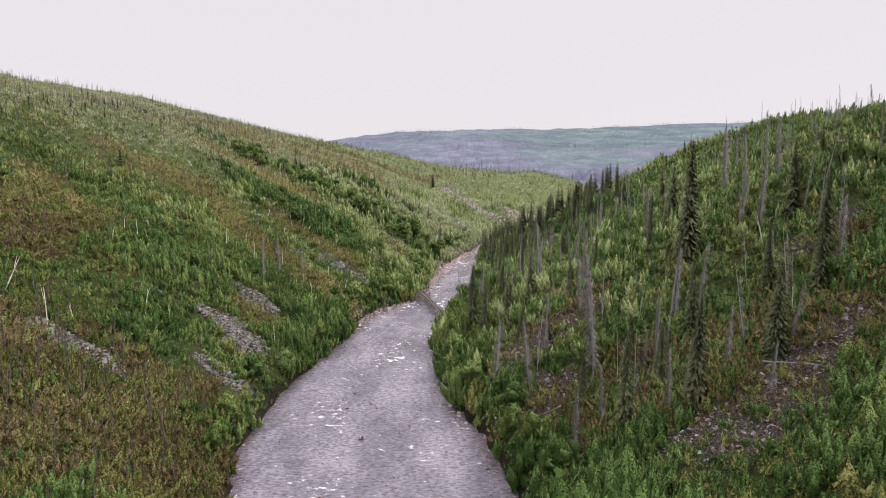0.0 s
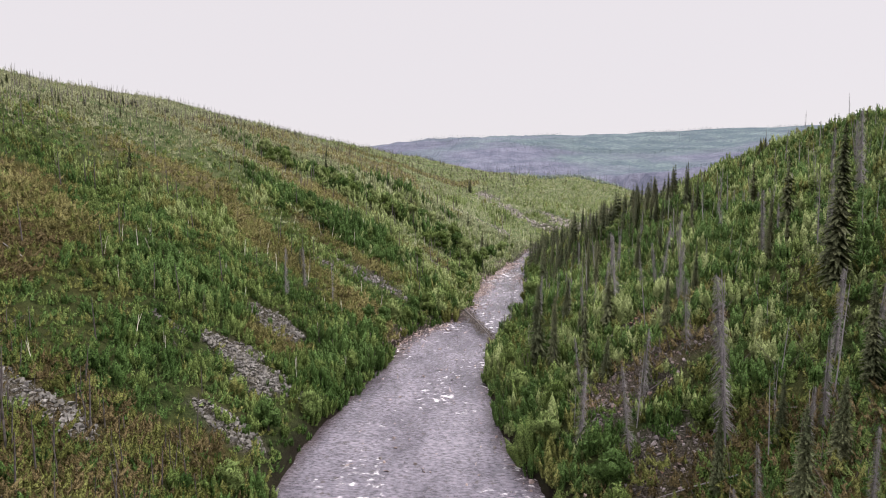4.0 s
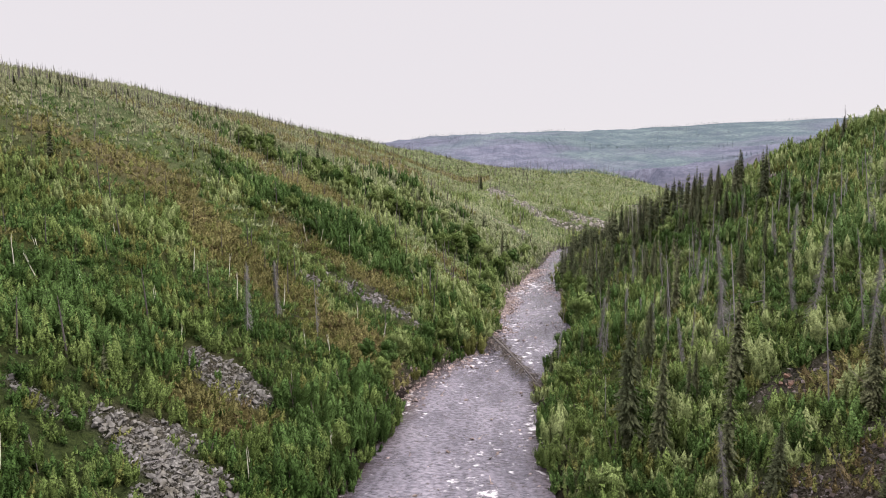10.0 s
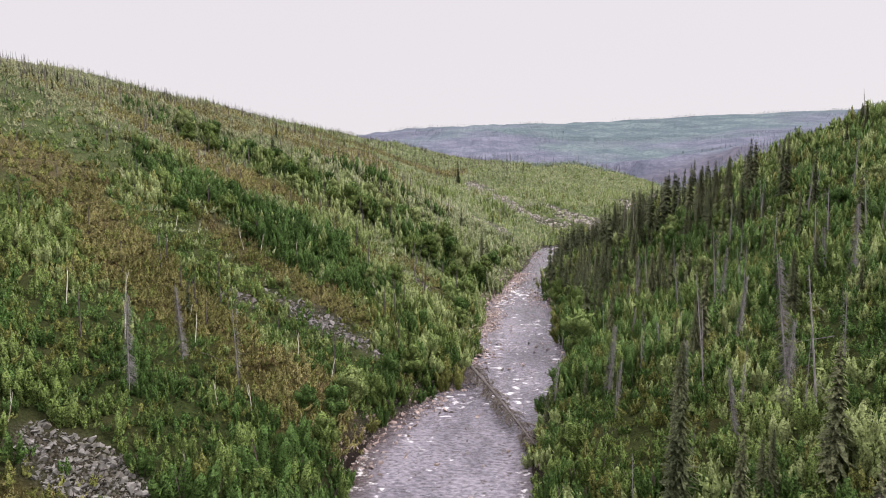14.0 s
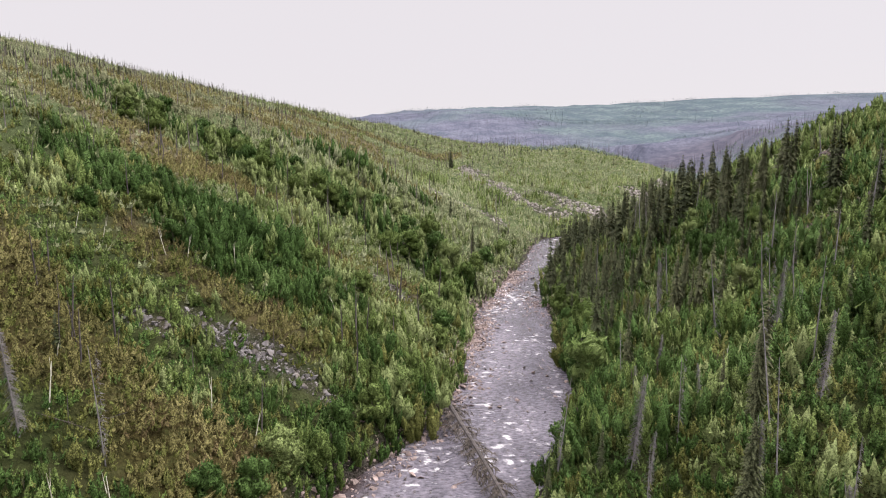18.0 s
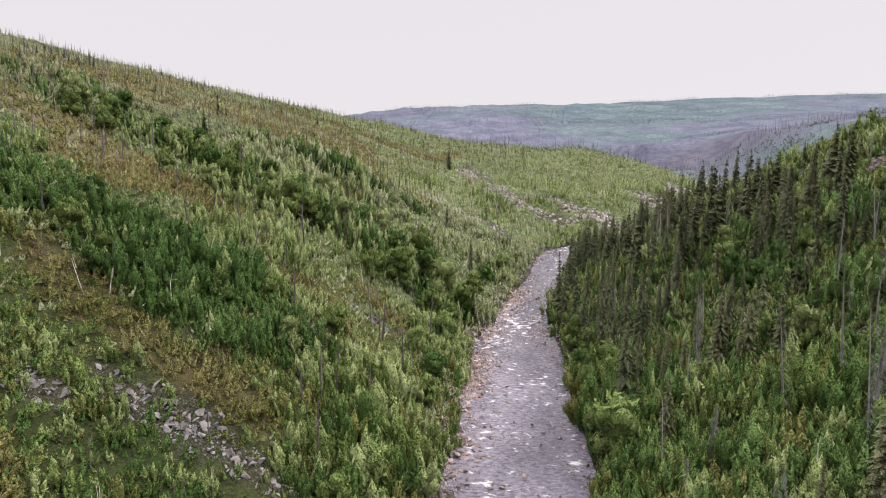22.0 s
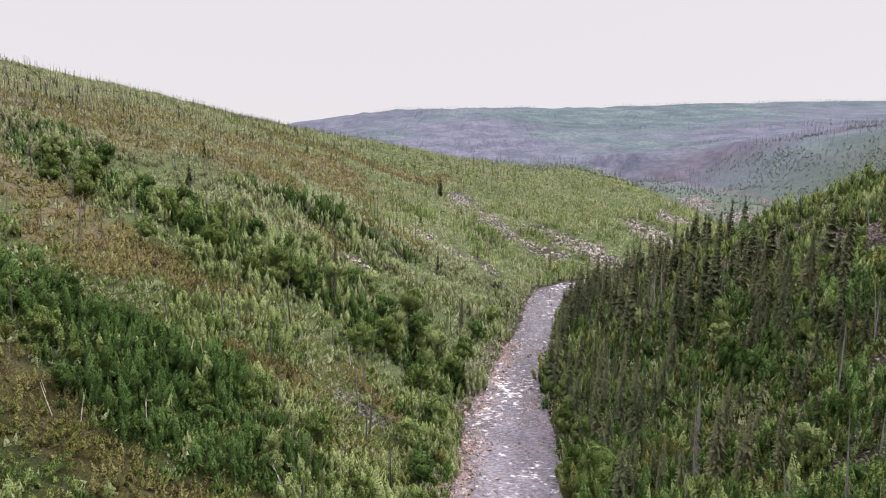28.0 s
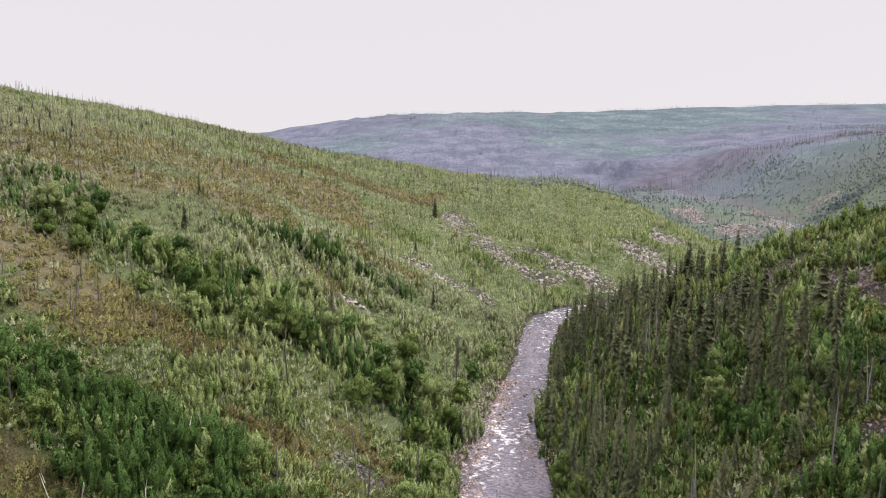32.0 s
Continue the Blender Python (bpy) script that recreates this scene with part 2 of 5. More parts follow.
def water_material():
    m, tree, bsdf = bare("river_water")
    wave = noise_at(tree, 1.1, 3, (1.0, 0.6, 1.0))
    chop = noise_at(tree, 4.5, 4, (0.8, 1.0, 1.0))
    swell = blend(tree, 0.6, wave, chop)
    rapid = noise_at(tree, 0.16, 3, (1.0, 0.6, 1.0))
    # broken water lies where crests and rapids meet
    crest = tree.nodes.new("ShaderNodeMath")
    crest.operation = "MULTIPLY_ADD"
    crest.inputs[1].default_value = 0.55
    wire(tree, rapid, crest.inputs[0])
    wire(tree, noise_at(tree, 1.6, 8, (0.8, 1.1, 1.0)), crest.inputs[2])
    # the bed steepens upstream, where the water runs whiter
    up = tree.nodes.new("ShaderNodeSeparateXYZ")
    wire(tree, tree.nodes.new("ShaderNodeNewGeometry").outputs["Position"], up.inputs["Vector"])
    white = node(tree, "ShaderNodeMapRange", From_Min=60.0, From_Max=170.0, To_Min=-0.035, To_Max=0.045)
    wire(tree, up.outputs["Y"], white.inputs["Value"])
    more = tree.nodes.new("ShaderNodeMath")
    wire(tree, crest.outputs[0], more.inputs[0])
    wire(tree, white.outputs["Result"], more.inputs[1])
    foam = span(tree, more.outputs[0], 0.87, 1.09)
    body = blend(tree, span(tree, noise_at(tree, 0.25, 3, (1.0, 0.45, 1.0)), 0.35, 0.65), (0.088, 0.081, 0.099), (0.162, 0.149, 0.176))
    # the light and dark sides of small ripples, painted into the body colour
    body = blend(tree, 1.0, body, blend(tree, span(tree, noise_at(tree, 3.8, 6, (0.7, 1.3, 1.0)), 0.36, 0.64), (0.52, 0.52, 0.54), (1.38, 1.37, 1.36)), "MULTIPLY")
    bed = span(tree, noise_at(tree, 2.0, 4), 0.60, 0.68)
    body = blend(tree, bed, body, (0.066, 0.056, 0.059))
    # brown shallow water, and the banks' dark reflection painted along the margins
    brown = tree.nodes.new("ShaderNodeAttribute")
    brown.attribute_name = "shallows_reflection"
    body = blend(tree, brown.outputs["Fac"], body, (0.040, 0.026, 0.023))
    colour = blend(tree, foam, body, (0.78, 0.75, 0.76))
    wire(tree, colour, bsdf.inputs["Base Color"])
    rough_mix = tree.nodes.new("ShaderNodeMapRange")
    rough_mix.inputs["To Min"].default_value, rough_mix.inputs["To Max"].default_value = 0.14, 0.6
    wire(tree, foam, rough_mix.inputs["Value"])
    wire(tree, rough_mix.outputs["Result"], bsdf.inputs["Roughness"])
    bsdf.inputs["IOR"].default_value = 1.33
    bumped(tree, bsdf, swell, 1.0, 0.20)
    return m


GROUND = ground_material()
WATER = water_material()

# ---- the lie of the land ----
BANKS = [  # y, left bank x, right bank x
    (-260, -4, 16), (-60, -8, 15), (20, -9.0, 13.0), (41, -10.2, 9.6), (48, -12.2, 7.6), (58, -12.6, 4.2), (66, -11.6, 2.8),
    (76, -10.3, 1.8), (85, -10.0, 2.0), (91, -8.8, 2.4), (96, -6.0, 4.0), (100, -3.8, 5.8), (105, -2.4, 7.2),
    (111, -1.5, 7.7), (118, -1.6, 7.8), (125, -0.9, 8.1), (131, -0.4, 8.2), (136, 0.7, 8.2), (142, 2.0, 8.5),
    (150, 3.9, 10.2), (157, 6.0, 12.2), (165, 8.0, 13.6), (173, 9.2, 14.8), (180, 10.6, 16.8)]
BEND = [(16.5, 187, 3.6), (24, 194.5, 3.5), (36, 200.5, 3.6), (54, 206, 4), (80, 215, 4), (108, 236, 4), (132, 275, 4),
        (150, 340, 5), (170, 430, 5), (150, 560, 5)]
RIVER = np.array([((l + r) / 2, y, (r - l) / 2) for y, l, r in BANKS] + BEND, float)


def water_z(y):
    return 0.035 * (np.minimum(y, 190.0) - 95.0) + 0.012 * (np.maximum(y, 190.0) - 190.0)


def to_river(x, y):
    """Distance past the water's edge, the side (+1: right bank) and the water level there."""
    best = np.full(x.shape, 1e9)
    side, level = np.ones(x.shape), np.zeros(x.shape)
    for (ax, ay, aw), (bx, by, bw) in zip(RIVER[:-1], RIVER[1:]):
        dx, dy = bx - ax, by - ay
        u = np.clip(((x - ax) * dx + (y - ay) * dy) / (dx * dx + dy * dy), 0, 1)
        px, py = ax + u * dx, ay + u * dy
        d = np.hypot(x - px, y - py) - (aw + u * (bw - aw))
        near = d < best
        best = np.where(near, d, best)
        side = np.where(near, np.where((x - px) * dy - (y - py) * dx > 0, 1.0, -1.0), side)
        level = np.where(near, water_z(py), level)
    return best, side, level


def lattice(i, j, seed):
    n = (i * 374761393 + j * 668265263 + seed * 974634777) & 0xFFFFFFFF
    n = ((n ^ (n >> 13)) * 1274126177) & 0xFFFFFFFF
    return ((n ^ (n >> 16)) & 0xFFFF) / 65535.0


def rough(x, y, size, seed=0):
    """Smooth value noise from -1 to 1 with bumps of that size."""
    u, v = x / size, y / size
    i, j = np.floor(u).astype(np.int64), np.floor(v).astype(np.int64)
    fu, fv = u - i, v - j
    fu, fv = fu * fu * (3 - 2 * fu), fv * fv * (3 - 2 * fv)
    a = lattice(i, j, seed) * (1 - fu) + lattice(i + 1, j, seed) * fu
    b = lattice(i, j + 1, seed) * (1 - fu) + lattice(i + 1, j + 1, seed) * fu
    return 2 * (a * (1 - fv) + b * fv) - 1


def low(a, b, k):
    h = np.clip(0.5 + 0.5 * (b - a) / k, 0, 1)
    return b + (a - b) * h - k * h * (1 - h)


def high(a, b, k):
    return -low(-a, -b, k)


def height(x, y):
    x, y = np.asarray(x, float), np.asarray(y, float)
    d, side, level = to_river(x, y)
    out = np.maximum(d, 0.0)
    bank = 0.9 * np.clip(out / np.where(y < 88, 0.9, 1.4), 0, 1) ** 0.6
    # the left valley side, which runs on as a spur that closes the view
    steep = np.interp(y, [0, 60, 90, 120, 170, 205, 240], [0.60, 0.60, 0.57, 0.57, 0.54, 0.36, 0.29])
    steep = steep + (0.56 - steep) * np.clip((-15 - x) / 45, 0, 1) * np.clip((y - 150) / 30, 0, 1)
    rise = np.interp(out, [0, 25, 60, 100, 200, 500], [0, 25, 53, 78, 118, 160])
    left = level + bank + steep * rise
    crest = np.interp(x, [-1500, -400, -200, -110, -89, -65, -30, 23, 40, 50, 58, 66, 74, 86, 120], [74, 68, 56, 47.5, 42, 36.4, 32, 25.5, 26.4, 24.6, 21.6, 16.0, 10.6, 5.2, 3.4])
    crest = crest - 0.03 * np.maximum(330 - y, 0) * np.clip((x + 60) / 80, 0, 1) - 0.03 * np.clip(220 - y, 0, 150) * np.clip((-40 - x) / 40, 0, 1)
    crest = crest - 0.10 * np.maximum(y - 340, 0)
    left = low(left, crest, 7.0)
    # the right valley side and its nose
    pitch = np.interp(y, [0, 45, 60, 72, 90, 140, 200], [0.60, 0.62, 0.66, 0.56, 0.50, 0.49, 0.62])
    flat = np.interp(y, [135, 160, 186, 200], [0, 2.0, 7, 5])
    right = level + bank + pitch * np.maximum(out - flat, 0.12 * out)
    top = np.interp(x, [0, 55, 85, 120, 200, 400], [60, 36, 32, 34, 42, 70]) + 0.01 * np.clip(y - 100, 0, 60) - 3.5 * np.clip((100 - y) / 20, 0, 1)
    right = low(right, top, 8.0)
    near = np.where(side < 0, left, right)
    # the farther hills
    yb = 575 + 0.3 * (x - 125)
    burnt = np.interp(x, [-200, 60, 125, 250, 440, 800, 2500], [-10, 6, 19, 43, 74, 110, 170])
    burnt = burnt - 0.30 * np.maximum(yb - y, 0) + 0.02 * np.maximum(y - yb, 0)
    skyl = np.interp(x, [-2500, -900, -430, -330, -159, 27, 250, 465, 720, 900, 2500], [40, 60, 92, 110, 134, 141, 144, 155, 166, 163, 175])
    hill = skyl - 0.165 * np.maximum(1400 - y, 0) - 0.03 * np.maximum(y - 1400, 0)
    hill = hill + 9 * rough(x, y, 230, 5) * np.clip((y - 500) / 300, 0, 1) * np.clip((1500 - y) / 300, 0.2, 1)
    # broken slopes at the foot of the burnt ridge
    foot = 3.0 + 0.075 * np.clip(y - 320, 0, 140) * np.clip((x - 60) / 50, 0, 1) + np.clip((x - 70) / 60, 0, 1) * (3.0 * rough(x, y, 52, 7) + 1.2 * rough(x, y, 20, 8))
    far = high(high(burnt, hill, 8.0), foot, 4.0) - 16 * np.clip((340 - y) / 50, 0, 1)
    z = np.where(y > 290, high(near, far, 5.0), near)
    bump = np.clip(out / 6, 0, 1)
    z = z + bump * (0.9 * rough(x, y, 17, 1) + 0.35 * rough(x, y, 6, 2) + 0.12 * rough(x, y, 2.2, 3)) * np.where(y > 450, 3.0, 1.0)
    bed = level - 0.25 - 0.45 * np.clip(-d / 2.5, 0, 1)
    return np.where(d < 0, bed, z)

DRY = [  # strips of low golden-olive scrub: from x, y to x, y, half width
    (-27, 37, -14, 38, 7.5), (-22, 46, -16, 50, 2.6), (-45, 74, -36, 58, 4.0), (-53, 101, -41, 104.5, 3.6), (-41, 104.5, -27, 94, 3.0), (-27, 94, -14, 86.5, 3.2), (-13.5, 91, -10.8, 86, 1.7),
    (-26, 93, -15, 90, 2.0), (-19.6, 70, -17, 70.4, 1.5), (-48, 131, -34, 126, 5.0), (-34, 126, -25, 126.5, 4.4), (-19, 119.6, -12.5, 119.2, 1.3), (-10.8, 125.4, -5.4, 122.8, 1.6), (-24.5, 105.6, -12.7, 102.6, 1.5),
    (-28.2, 107.4, -26.6, 106.6, 1.6), (-62, 130, -52, 134, 3.5), (-62, 156, -34, 172, 7.0), (-50, 190, -24, 205, 7.0), (13, 47, 30, 40, 4.6), (27, 46, 33, 48, 1.8), (12, 60, 17, 60, 1.8), (16, 68, 20, 67, 1.5),
    (-80, 150, -48, 184, 7.0), (-62, 184, -30, 222, 8.0), (-48, 232, -10, 262, 6.0), (-22, 172, -10, 176, 3.0), (-22, 155, -17, 153, 1.8)]
THICKETS = [  # strips of dark aspen saplings
    (-34, 114, -16, 111.6, 3.4), (-25, 109, -14, 107.4, 1.8), (-53, 141, -39, 139, 2.6), (-39, 139, -21, 137, 3.0), (-21, 137, -2.8, 134.5, 2.8), (-30, 71, -24, 68.5, 3.0), (-24.4, 57.5, -22, 50, 2.4), (-16, 72.6, -12.2, 72.6, 2.0),
    (-21.5, 81, -19.5, 80, 1.5), (-13, 66, -11, 84, 1.4), (-40, 115, -33, 113, 2.0), (-9.6, 93.6, -8.8, 94.6, 1.6),
    (18, 64, 28, 68, 2.6), (20, 71, 30, 75, 2.0), (24, 86, 34, 94, 2.0), (-60, 150, -46, 146, 3.0), (-32, 160, -10, 163, 2.0), (24, 124, 32, 126, 2.0)]
SCREE_LEFT = [(-20.5, 64.0, 2.0, 1.2), (-18.4, 63.7, 2.2, 1.4), (-16.2, 63.8, 1.9, 1.2), (-19.0, 65.9, 1.3, 0.8), (-24.2, 62.8, 1.7, 0.5), (-17.6, 61.4, 1.6, 0.9), (-19.4, 73.4, 2.3, 1.6), (-16, 54.2, 2, 1.2), (-23.5, 45.6, 3.4, 1.3),
              (-9.0, 121.6, 1.9, 0.8)]
SCREE_MID = [(-16.6, 100.8, 2.4, 1.3), (-13.4, 99.6, 2.0, 0.9), (-10.6, 98.6, 1.8, 0.6), (-22.6, 98.2, 2.2, 1.1), (-20.2, 101.2, 1.2, 0.8)]
def streak_of(ax, ay, bx, by, n, rx, ry):
    """An uneven run of loose rock down a slope."""
    return [(ax + (bx - ax) * k / (n - 1) + 0.5 * rx * math.sin(7.3 * k + ax), ay + (by - ay) * k / (n - 1) + 0.5 * ry * math.sin(5.1 * k + ay), rx * (1 + 0.4 * math.sin(3.7 * k + by)), ry * (1 + 0.4 * math.cos(4.9 * k + bx))) for k in range(n)]


SCREE_SPUR = (streak_of(-5, 242, 1, 224, 4, 3.2, 4.6) + streak_of(2, 222, 15, 202.5, 6, 3.6, 3.6) + streak_of(17.5, 216, 28.5, 207.5, 5, 3.8, 3.2)
              + streak_of(-10, 189, -2, 183.5, 4, 2.3, 2.0) + streak_of(1.4, 184, 5, 178, 3, 2.2, 1.6) + streak_of(-15.6, 152.2, -12.6, 152.6, 3, 1.6, 0.9)
              + streak_of(108, 328, 126, 350, 4, 6.0, 6.0) + streak_of(134, 346, 156, 376, 4, 7.0, 6.0) + streak_of(110, 362, 122, 402, 4, 5.5, 8.0) + streak_of(150, 398, 160, 412, 3, 6.0, 6.0) + streak_of(176, 392, 186, 402, 3, 5.0, 5.0) + streak_of(43, 233, 46, 218.5, 4, 3.6, 4.4) + streak_of(53, 243, 56, 238, 3, 3.6, 4.2))
SCREE_RIGHT = [(13, 60.0, 4.6, 2.8), (9.5, 57.5, 2.2, 1.6), (12.5, 51, 2.4, 2.6), (22, 35.5, 3.2, 2.6), (19, 38, 2.0, 1.6), (26, 38.5, 2.2, 1.8), (29.5, 40.5, 2.0, 1.6), (33, 51, 2.6, 1.6), (15, 70, 2.0, 1.4),
               (25, 115.5, 2.4, 1.0), (20, 117.5, 1.5, 0.9), (30, 117, 1.8, 0.9), (36, 117, 2, 1.1), (23, 109, 1.4, 1.0), (39.8, 137, 3.4, 3.8), (42.8, 142.4, 3.0, 3.6), (41.5, 148, 3.0, 3.0), (37.0, 153.5, 1.8, 1.4), (26.4, 142.1, 1.8, 1.4), (27.2, 147.4, 1.8, 1.3), (31, 152.6, 2.2, 1.4), (36.5, 157.5, 2.4, 1.6), (43, 157, 2.8, 1.8), (28, 169, 2.6, 1.6)]


def patches(x, y, spots, seed):
    wobble = 0.45 * rough(x, y, 2.6, seed) + 0.25 * rough(x, y, 1.1, seed + 1)
    best = np.zeros(x.shape)
    for cx, cy, rx, ry in spots:
        best = np.maximum(best, 1.35 - np.hypot((x - cx) / rx, (y - cy) / ry) + wobble)
    return np.clip(best * 2.2, 0, 1)


def strips(x, y, table, seed):
    wobble = 0.55 * rough(x, y, 5, seed) + 0.35 * rough(x, y, 2.2, seed + 1)
    best = np.zeros(x.shape)
    for ax, ay, bx, by, half in table:
        dx, dy = bx - ax, by - ay
        u = np.clip(((x - ax) * dx + (y - ay) * dy) / (dx * dx + dy * dy), 0, 1)
        best = np.maximum(best, 1.3 - np.hypot(x - ax - u * dx, y - ay - u * dy) / half + wobble)
    return best


def dryness(x, y):
    drift = np.clip(1.1 * rough(x + 0.5 * y, y, 14, 23) + 0.4 * rough(x, y, 5, 24) - 0.35, 0, 1) * np.where(x < 0, 0.5, 0.3)
    return np.clip(np.maximum(strips(x, y, DRY, 21) * 1.6, drift), 0, 1)


def thicket(x, y):
    return np.clip(strips(x, y, THICKETS, 25) * 1.5, 0, 1)


def burn_scar(x, y):
    """The band of dead wood below the crest of the farther ridge."""
    below = 575 + 0.3 * (x - 125) - y
    band = np.clip(1.25 - below / 75 + 0.35 * rough(x, y, 60, 95) + 0.2 * rough(x, y, 18, 96), 0, 1) * np.clip((below + 30) / 30, 0, 1)
    return band * np.clip((x - 60) / 90, 0, 1)


def scree(x, y):
    return np.maximum(np.maximum(np.maximum(patches(x, y, SCREE_LEFT, 31), 0.75 * patches(x, y, SCREE_MID, 37)), patches(x, y, SCREE_RIGHT, 33)), patches(x, y, SCREE_SPUR, 35))


# ---- meshes out of arrays ----
def mesh_of(name, verts, tris, material):
    me = bpy.data.meshes.new(name)
    verts, tris = np.asarray(verts, np.float32), np.asarray(tris, np.int32)
    me.vertices.add(len(verts))
    me.vertices.foreach_set("co", verts.ravel())
    size = tris.shape[1]
    me.loops.add(tris.size)
    me.loops.foreach_set("vertex_index", tris.ravel())
    me.polygons.add(len(tris))
    me.polygons.foreach_set("loop_start", np.arange(0, tris.size, size, dtype=np.int32))
    me.polygons.foreach_set("use_smooth", np.zeros(len(tris), bool))
    me.materials.append(material)
    me.update(calc_edges=True)
    return me


def smooth_shaded(me):
    me.polygons.foreach_set("use_smooth", np.ones(len(me.polygons), bool))
    return me


def joined(shapes):
    verts, tris, base = [], [], 0
    for v, t in shapes:
        verts.append(v), tris.append(t + base)
        base += len(v)
    return np.concatenate(verts), np.concatenate(tris)


def strewn(shapes, x, y, z, size, rng, lean=0.0, stretch=None, turn=None):
    """Copies of the shapes, one at each place, turned and leant at random, as one set of arrays."""
    pick = rng.integers(0, len(shapes), len(x))
    turn = rng.uniform(0, 2 * np.pi, len(x)) if turn is None else turn
    tall = np.ones(len(x)) if stretch is None else stretch
    lx, ly = rng.normal(0, 1, (2, len(x))) * lean
    verts, tris, base = [], [], 0
    for k, (v, t) in enumerate(shapes):
        own = np.flatnonzero(pick == k)
        if not len(own):
            continue
        c, s = np.cos(turn[own])[:, None], np.sin(turn[own])[:, None]
        px, py, pz = (v[:, n][None, :] * size[own][:, None] for n in range(3))
        pz = pz * tall[own][:, None]
        qx = px * c - py * s + lx[own][:, None] * pz + x[own][:, None]
        qy = px * s + py * c + ly[own][:, None] * pz + y[own][:, None]
        verts.append(np.stack([qx, qy, pz + z[own][:, None]], -1).reshape(-1, 3))
        tris.append((t[None] + (np.arange(len(own)) * len(v))[:, None, None] + base).reshape(-1, t.shape[1]))
        base += len(own) * len(v)
    return np.concatenate(verts), np.concatenate(tris)


def stuff(name, arrays, material, label, category, soft=False):
    me = mesh_of(name, *arrays, material)
    return tagged(new(name, smooth_shaded(me) if soft else me), label, category, kind="stuff")


# ---- shapes of plants and stones ----
def tube(points, radii, sides=5):
    points, rings = [Vector(p) for p in points], []
    for n, p in enumerate(points):
        ahead = (points[min(n + 1, len(points) - 1)] - points[max(n - 1, 0)]).normalized()
        side = ahead.orthogonal().normalized()
        up = ahead.cross(side)
        rings += [p + radii[n] * (math.cos(a) * side + math.sin(a) * up) for a in (2 * math.pi * k / sides for k in range(sides))]
    tris = []
    for n in range(len(points) - 1):
        for k in range(sides):
            a, b = n * sides + k, n * sides + (k + 1) % sides
            tris += [(a, b, b + sides), (a, b + sides, a + sides)]
    return np.array([tuple(p) for p in rings]), np.array(tris)


CORE = (((0.0, 0.60), (0.50, 1.0)), ((0.0, 0.55), (0.42, 1.0), (0.80, 0.70)), ((0.12, 1.0),))


def plume(rng, foot, tilt, tall, wide, sides, rings):
    """The dense inside of one leafy leader: a ragged spindle of foliage."""
    verts, tris = [], []
    for n, (u, r) in enumerate(rings):
        for k in range(sides):
            a = 2 * math.pi * (k + 0.5 * n) / sides
            g = r * wide * rng.uniform(0.68, 1.2)
            verts.append((foot[0] + tilt[0] * u + g * math.cos(a), foot[1] + tilt[1] * u + g * math.sin(a), tall * (u + rng.uniform(-0.06, 0.06) * (n > 0))))
    verts.append((foot[0] + tilt[0], foot[1] + tilt[1], tall))
    for n in range(len(rings) - 1):
        for k in range(sides):
            p, q = n * sides + k, n * sides + (k + 1) % sides
            tris += [(p, q, q + sides), (p, q + sides, p + sides)]
    last = (len(rings) - 1) * sides
    tris += [(last + k, last + (k + 1) % sides, len(verts) - 1) for k in range(sides)]
    return np.array(verts, float), np.array(tris)


def scales(centres, normals, sizes, rng, slim=0.36, lift=0.3):
    """Pointed leaf sprays that lie against a leafy surface, tips up and a little proud."""
    n = len(centres)
    normals = normals + rng.normal(0, 0.30, (n, 3))
    normals /= np.linalg.norm(normals, axis=1)[:, None]
    up = np.array([0, 0, 1.0]) + rng.normal(0, 0.45, (n, 3))
    up -= normals * np.sum(up * normals, 1)[:, None]
    up /= np.linalg.norm(up, axis=1)[:, None]
    side, s = np.cross(normals, up), sizes[:, None]
    v = np.stack([centres - 0.5 * s * up - slim * s * side, centres - 0.5 * s * up + slim * s * side, centres + 0.95 * s * up + lift * s * normals], 1)
    return v.reshape(-1, 3), 3 * np.arange(n)[:, None] + (0, 1, 2)


def sapling(rng, leaders, sprays, leaf, wide=0.145, sides=4, full=0, apart=0.30, least=0.5):
    """A young aspen or birch one metre high: many slim leafy leaders, tips apart, feet together."""
    ang, far = rng.uniform(0, 6.28, leaders), apart * np.sqrt(rng.uniform(0.12, 1, leaders))
    feet, tops = np.stack([far * np.cos(ang), far * np.sin(ang)], -1), rng.uniform(least, 0.95, leaders)
    feet[0], tops[0] = 0, 1.0
    tilt = feet * rng.uniform(0.1, 0.9, (leaders, 1)) + rng.normal(0, 0.05, (leaders, 2))
    girth = wide * rng.uniform(0.7, 1.25, leaders) * (0.55 + 0.45 * tops)
    shapes = [plume(rng, feet[n], tilt[n], tops[n], girth[n], sides, CORE[full]) for n in range(leaders)]
    pick = rng.integers(0, leaders, sprays)
    u, a = rng.uniform(0.10, 1.0, sprays) ** 0.8, rng.uniform(0, 2 * np.pi, sprays)
    r = np.interp(u, [0, 0.45, 0.8, 1.0], [0.6, 1.0, 0.72, 0.15]) * girth[pick] * rng.uniform(0.85, 1.6, sprays)
    out = np.stack([np.cos(a), np.sin(a), np.zeros(sprays)], -1)
    c = np.concatenate([feet[pick] + tilt[pick] * u[:, None], (u * tops[pick])[:, None]], 1) + out * r[:, None]
    n = out + np.array([0, 0, 1.0]) * (0.15 + 0.75 * u)[:, None]
    shapes.append(scales(c, n, leaf * rng.uniform(0.6, 1.3, sprays), rng, 0.36, 0.5))
    return joined(shapes)


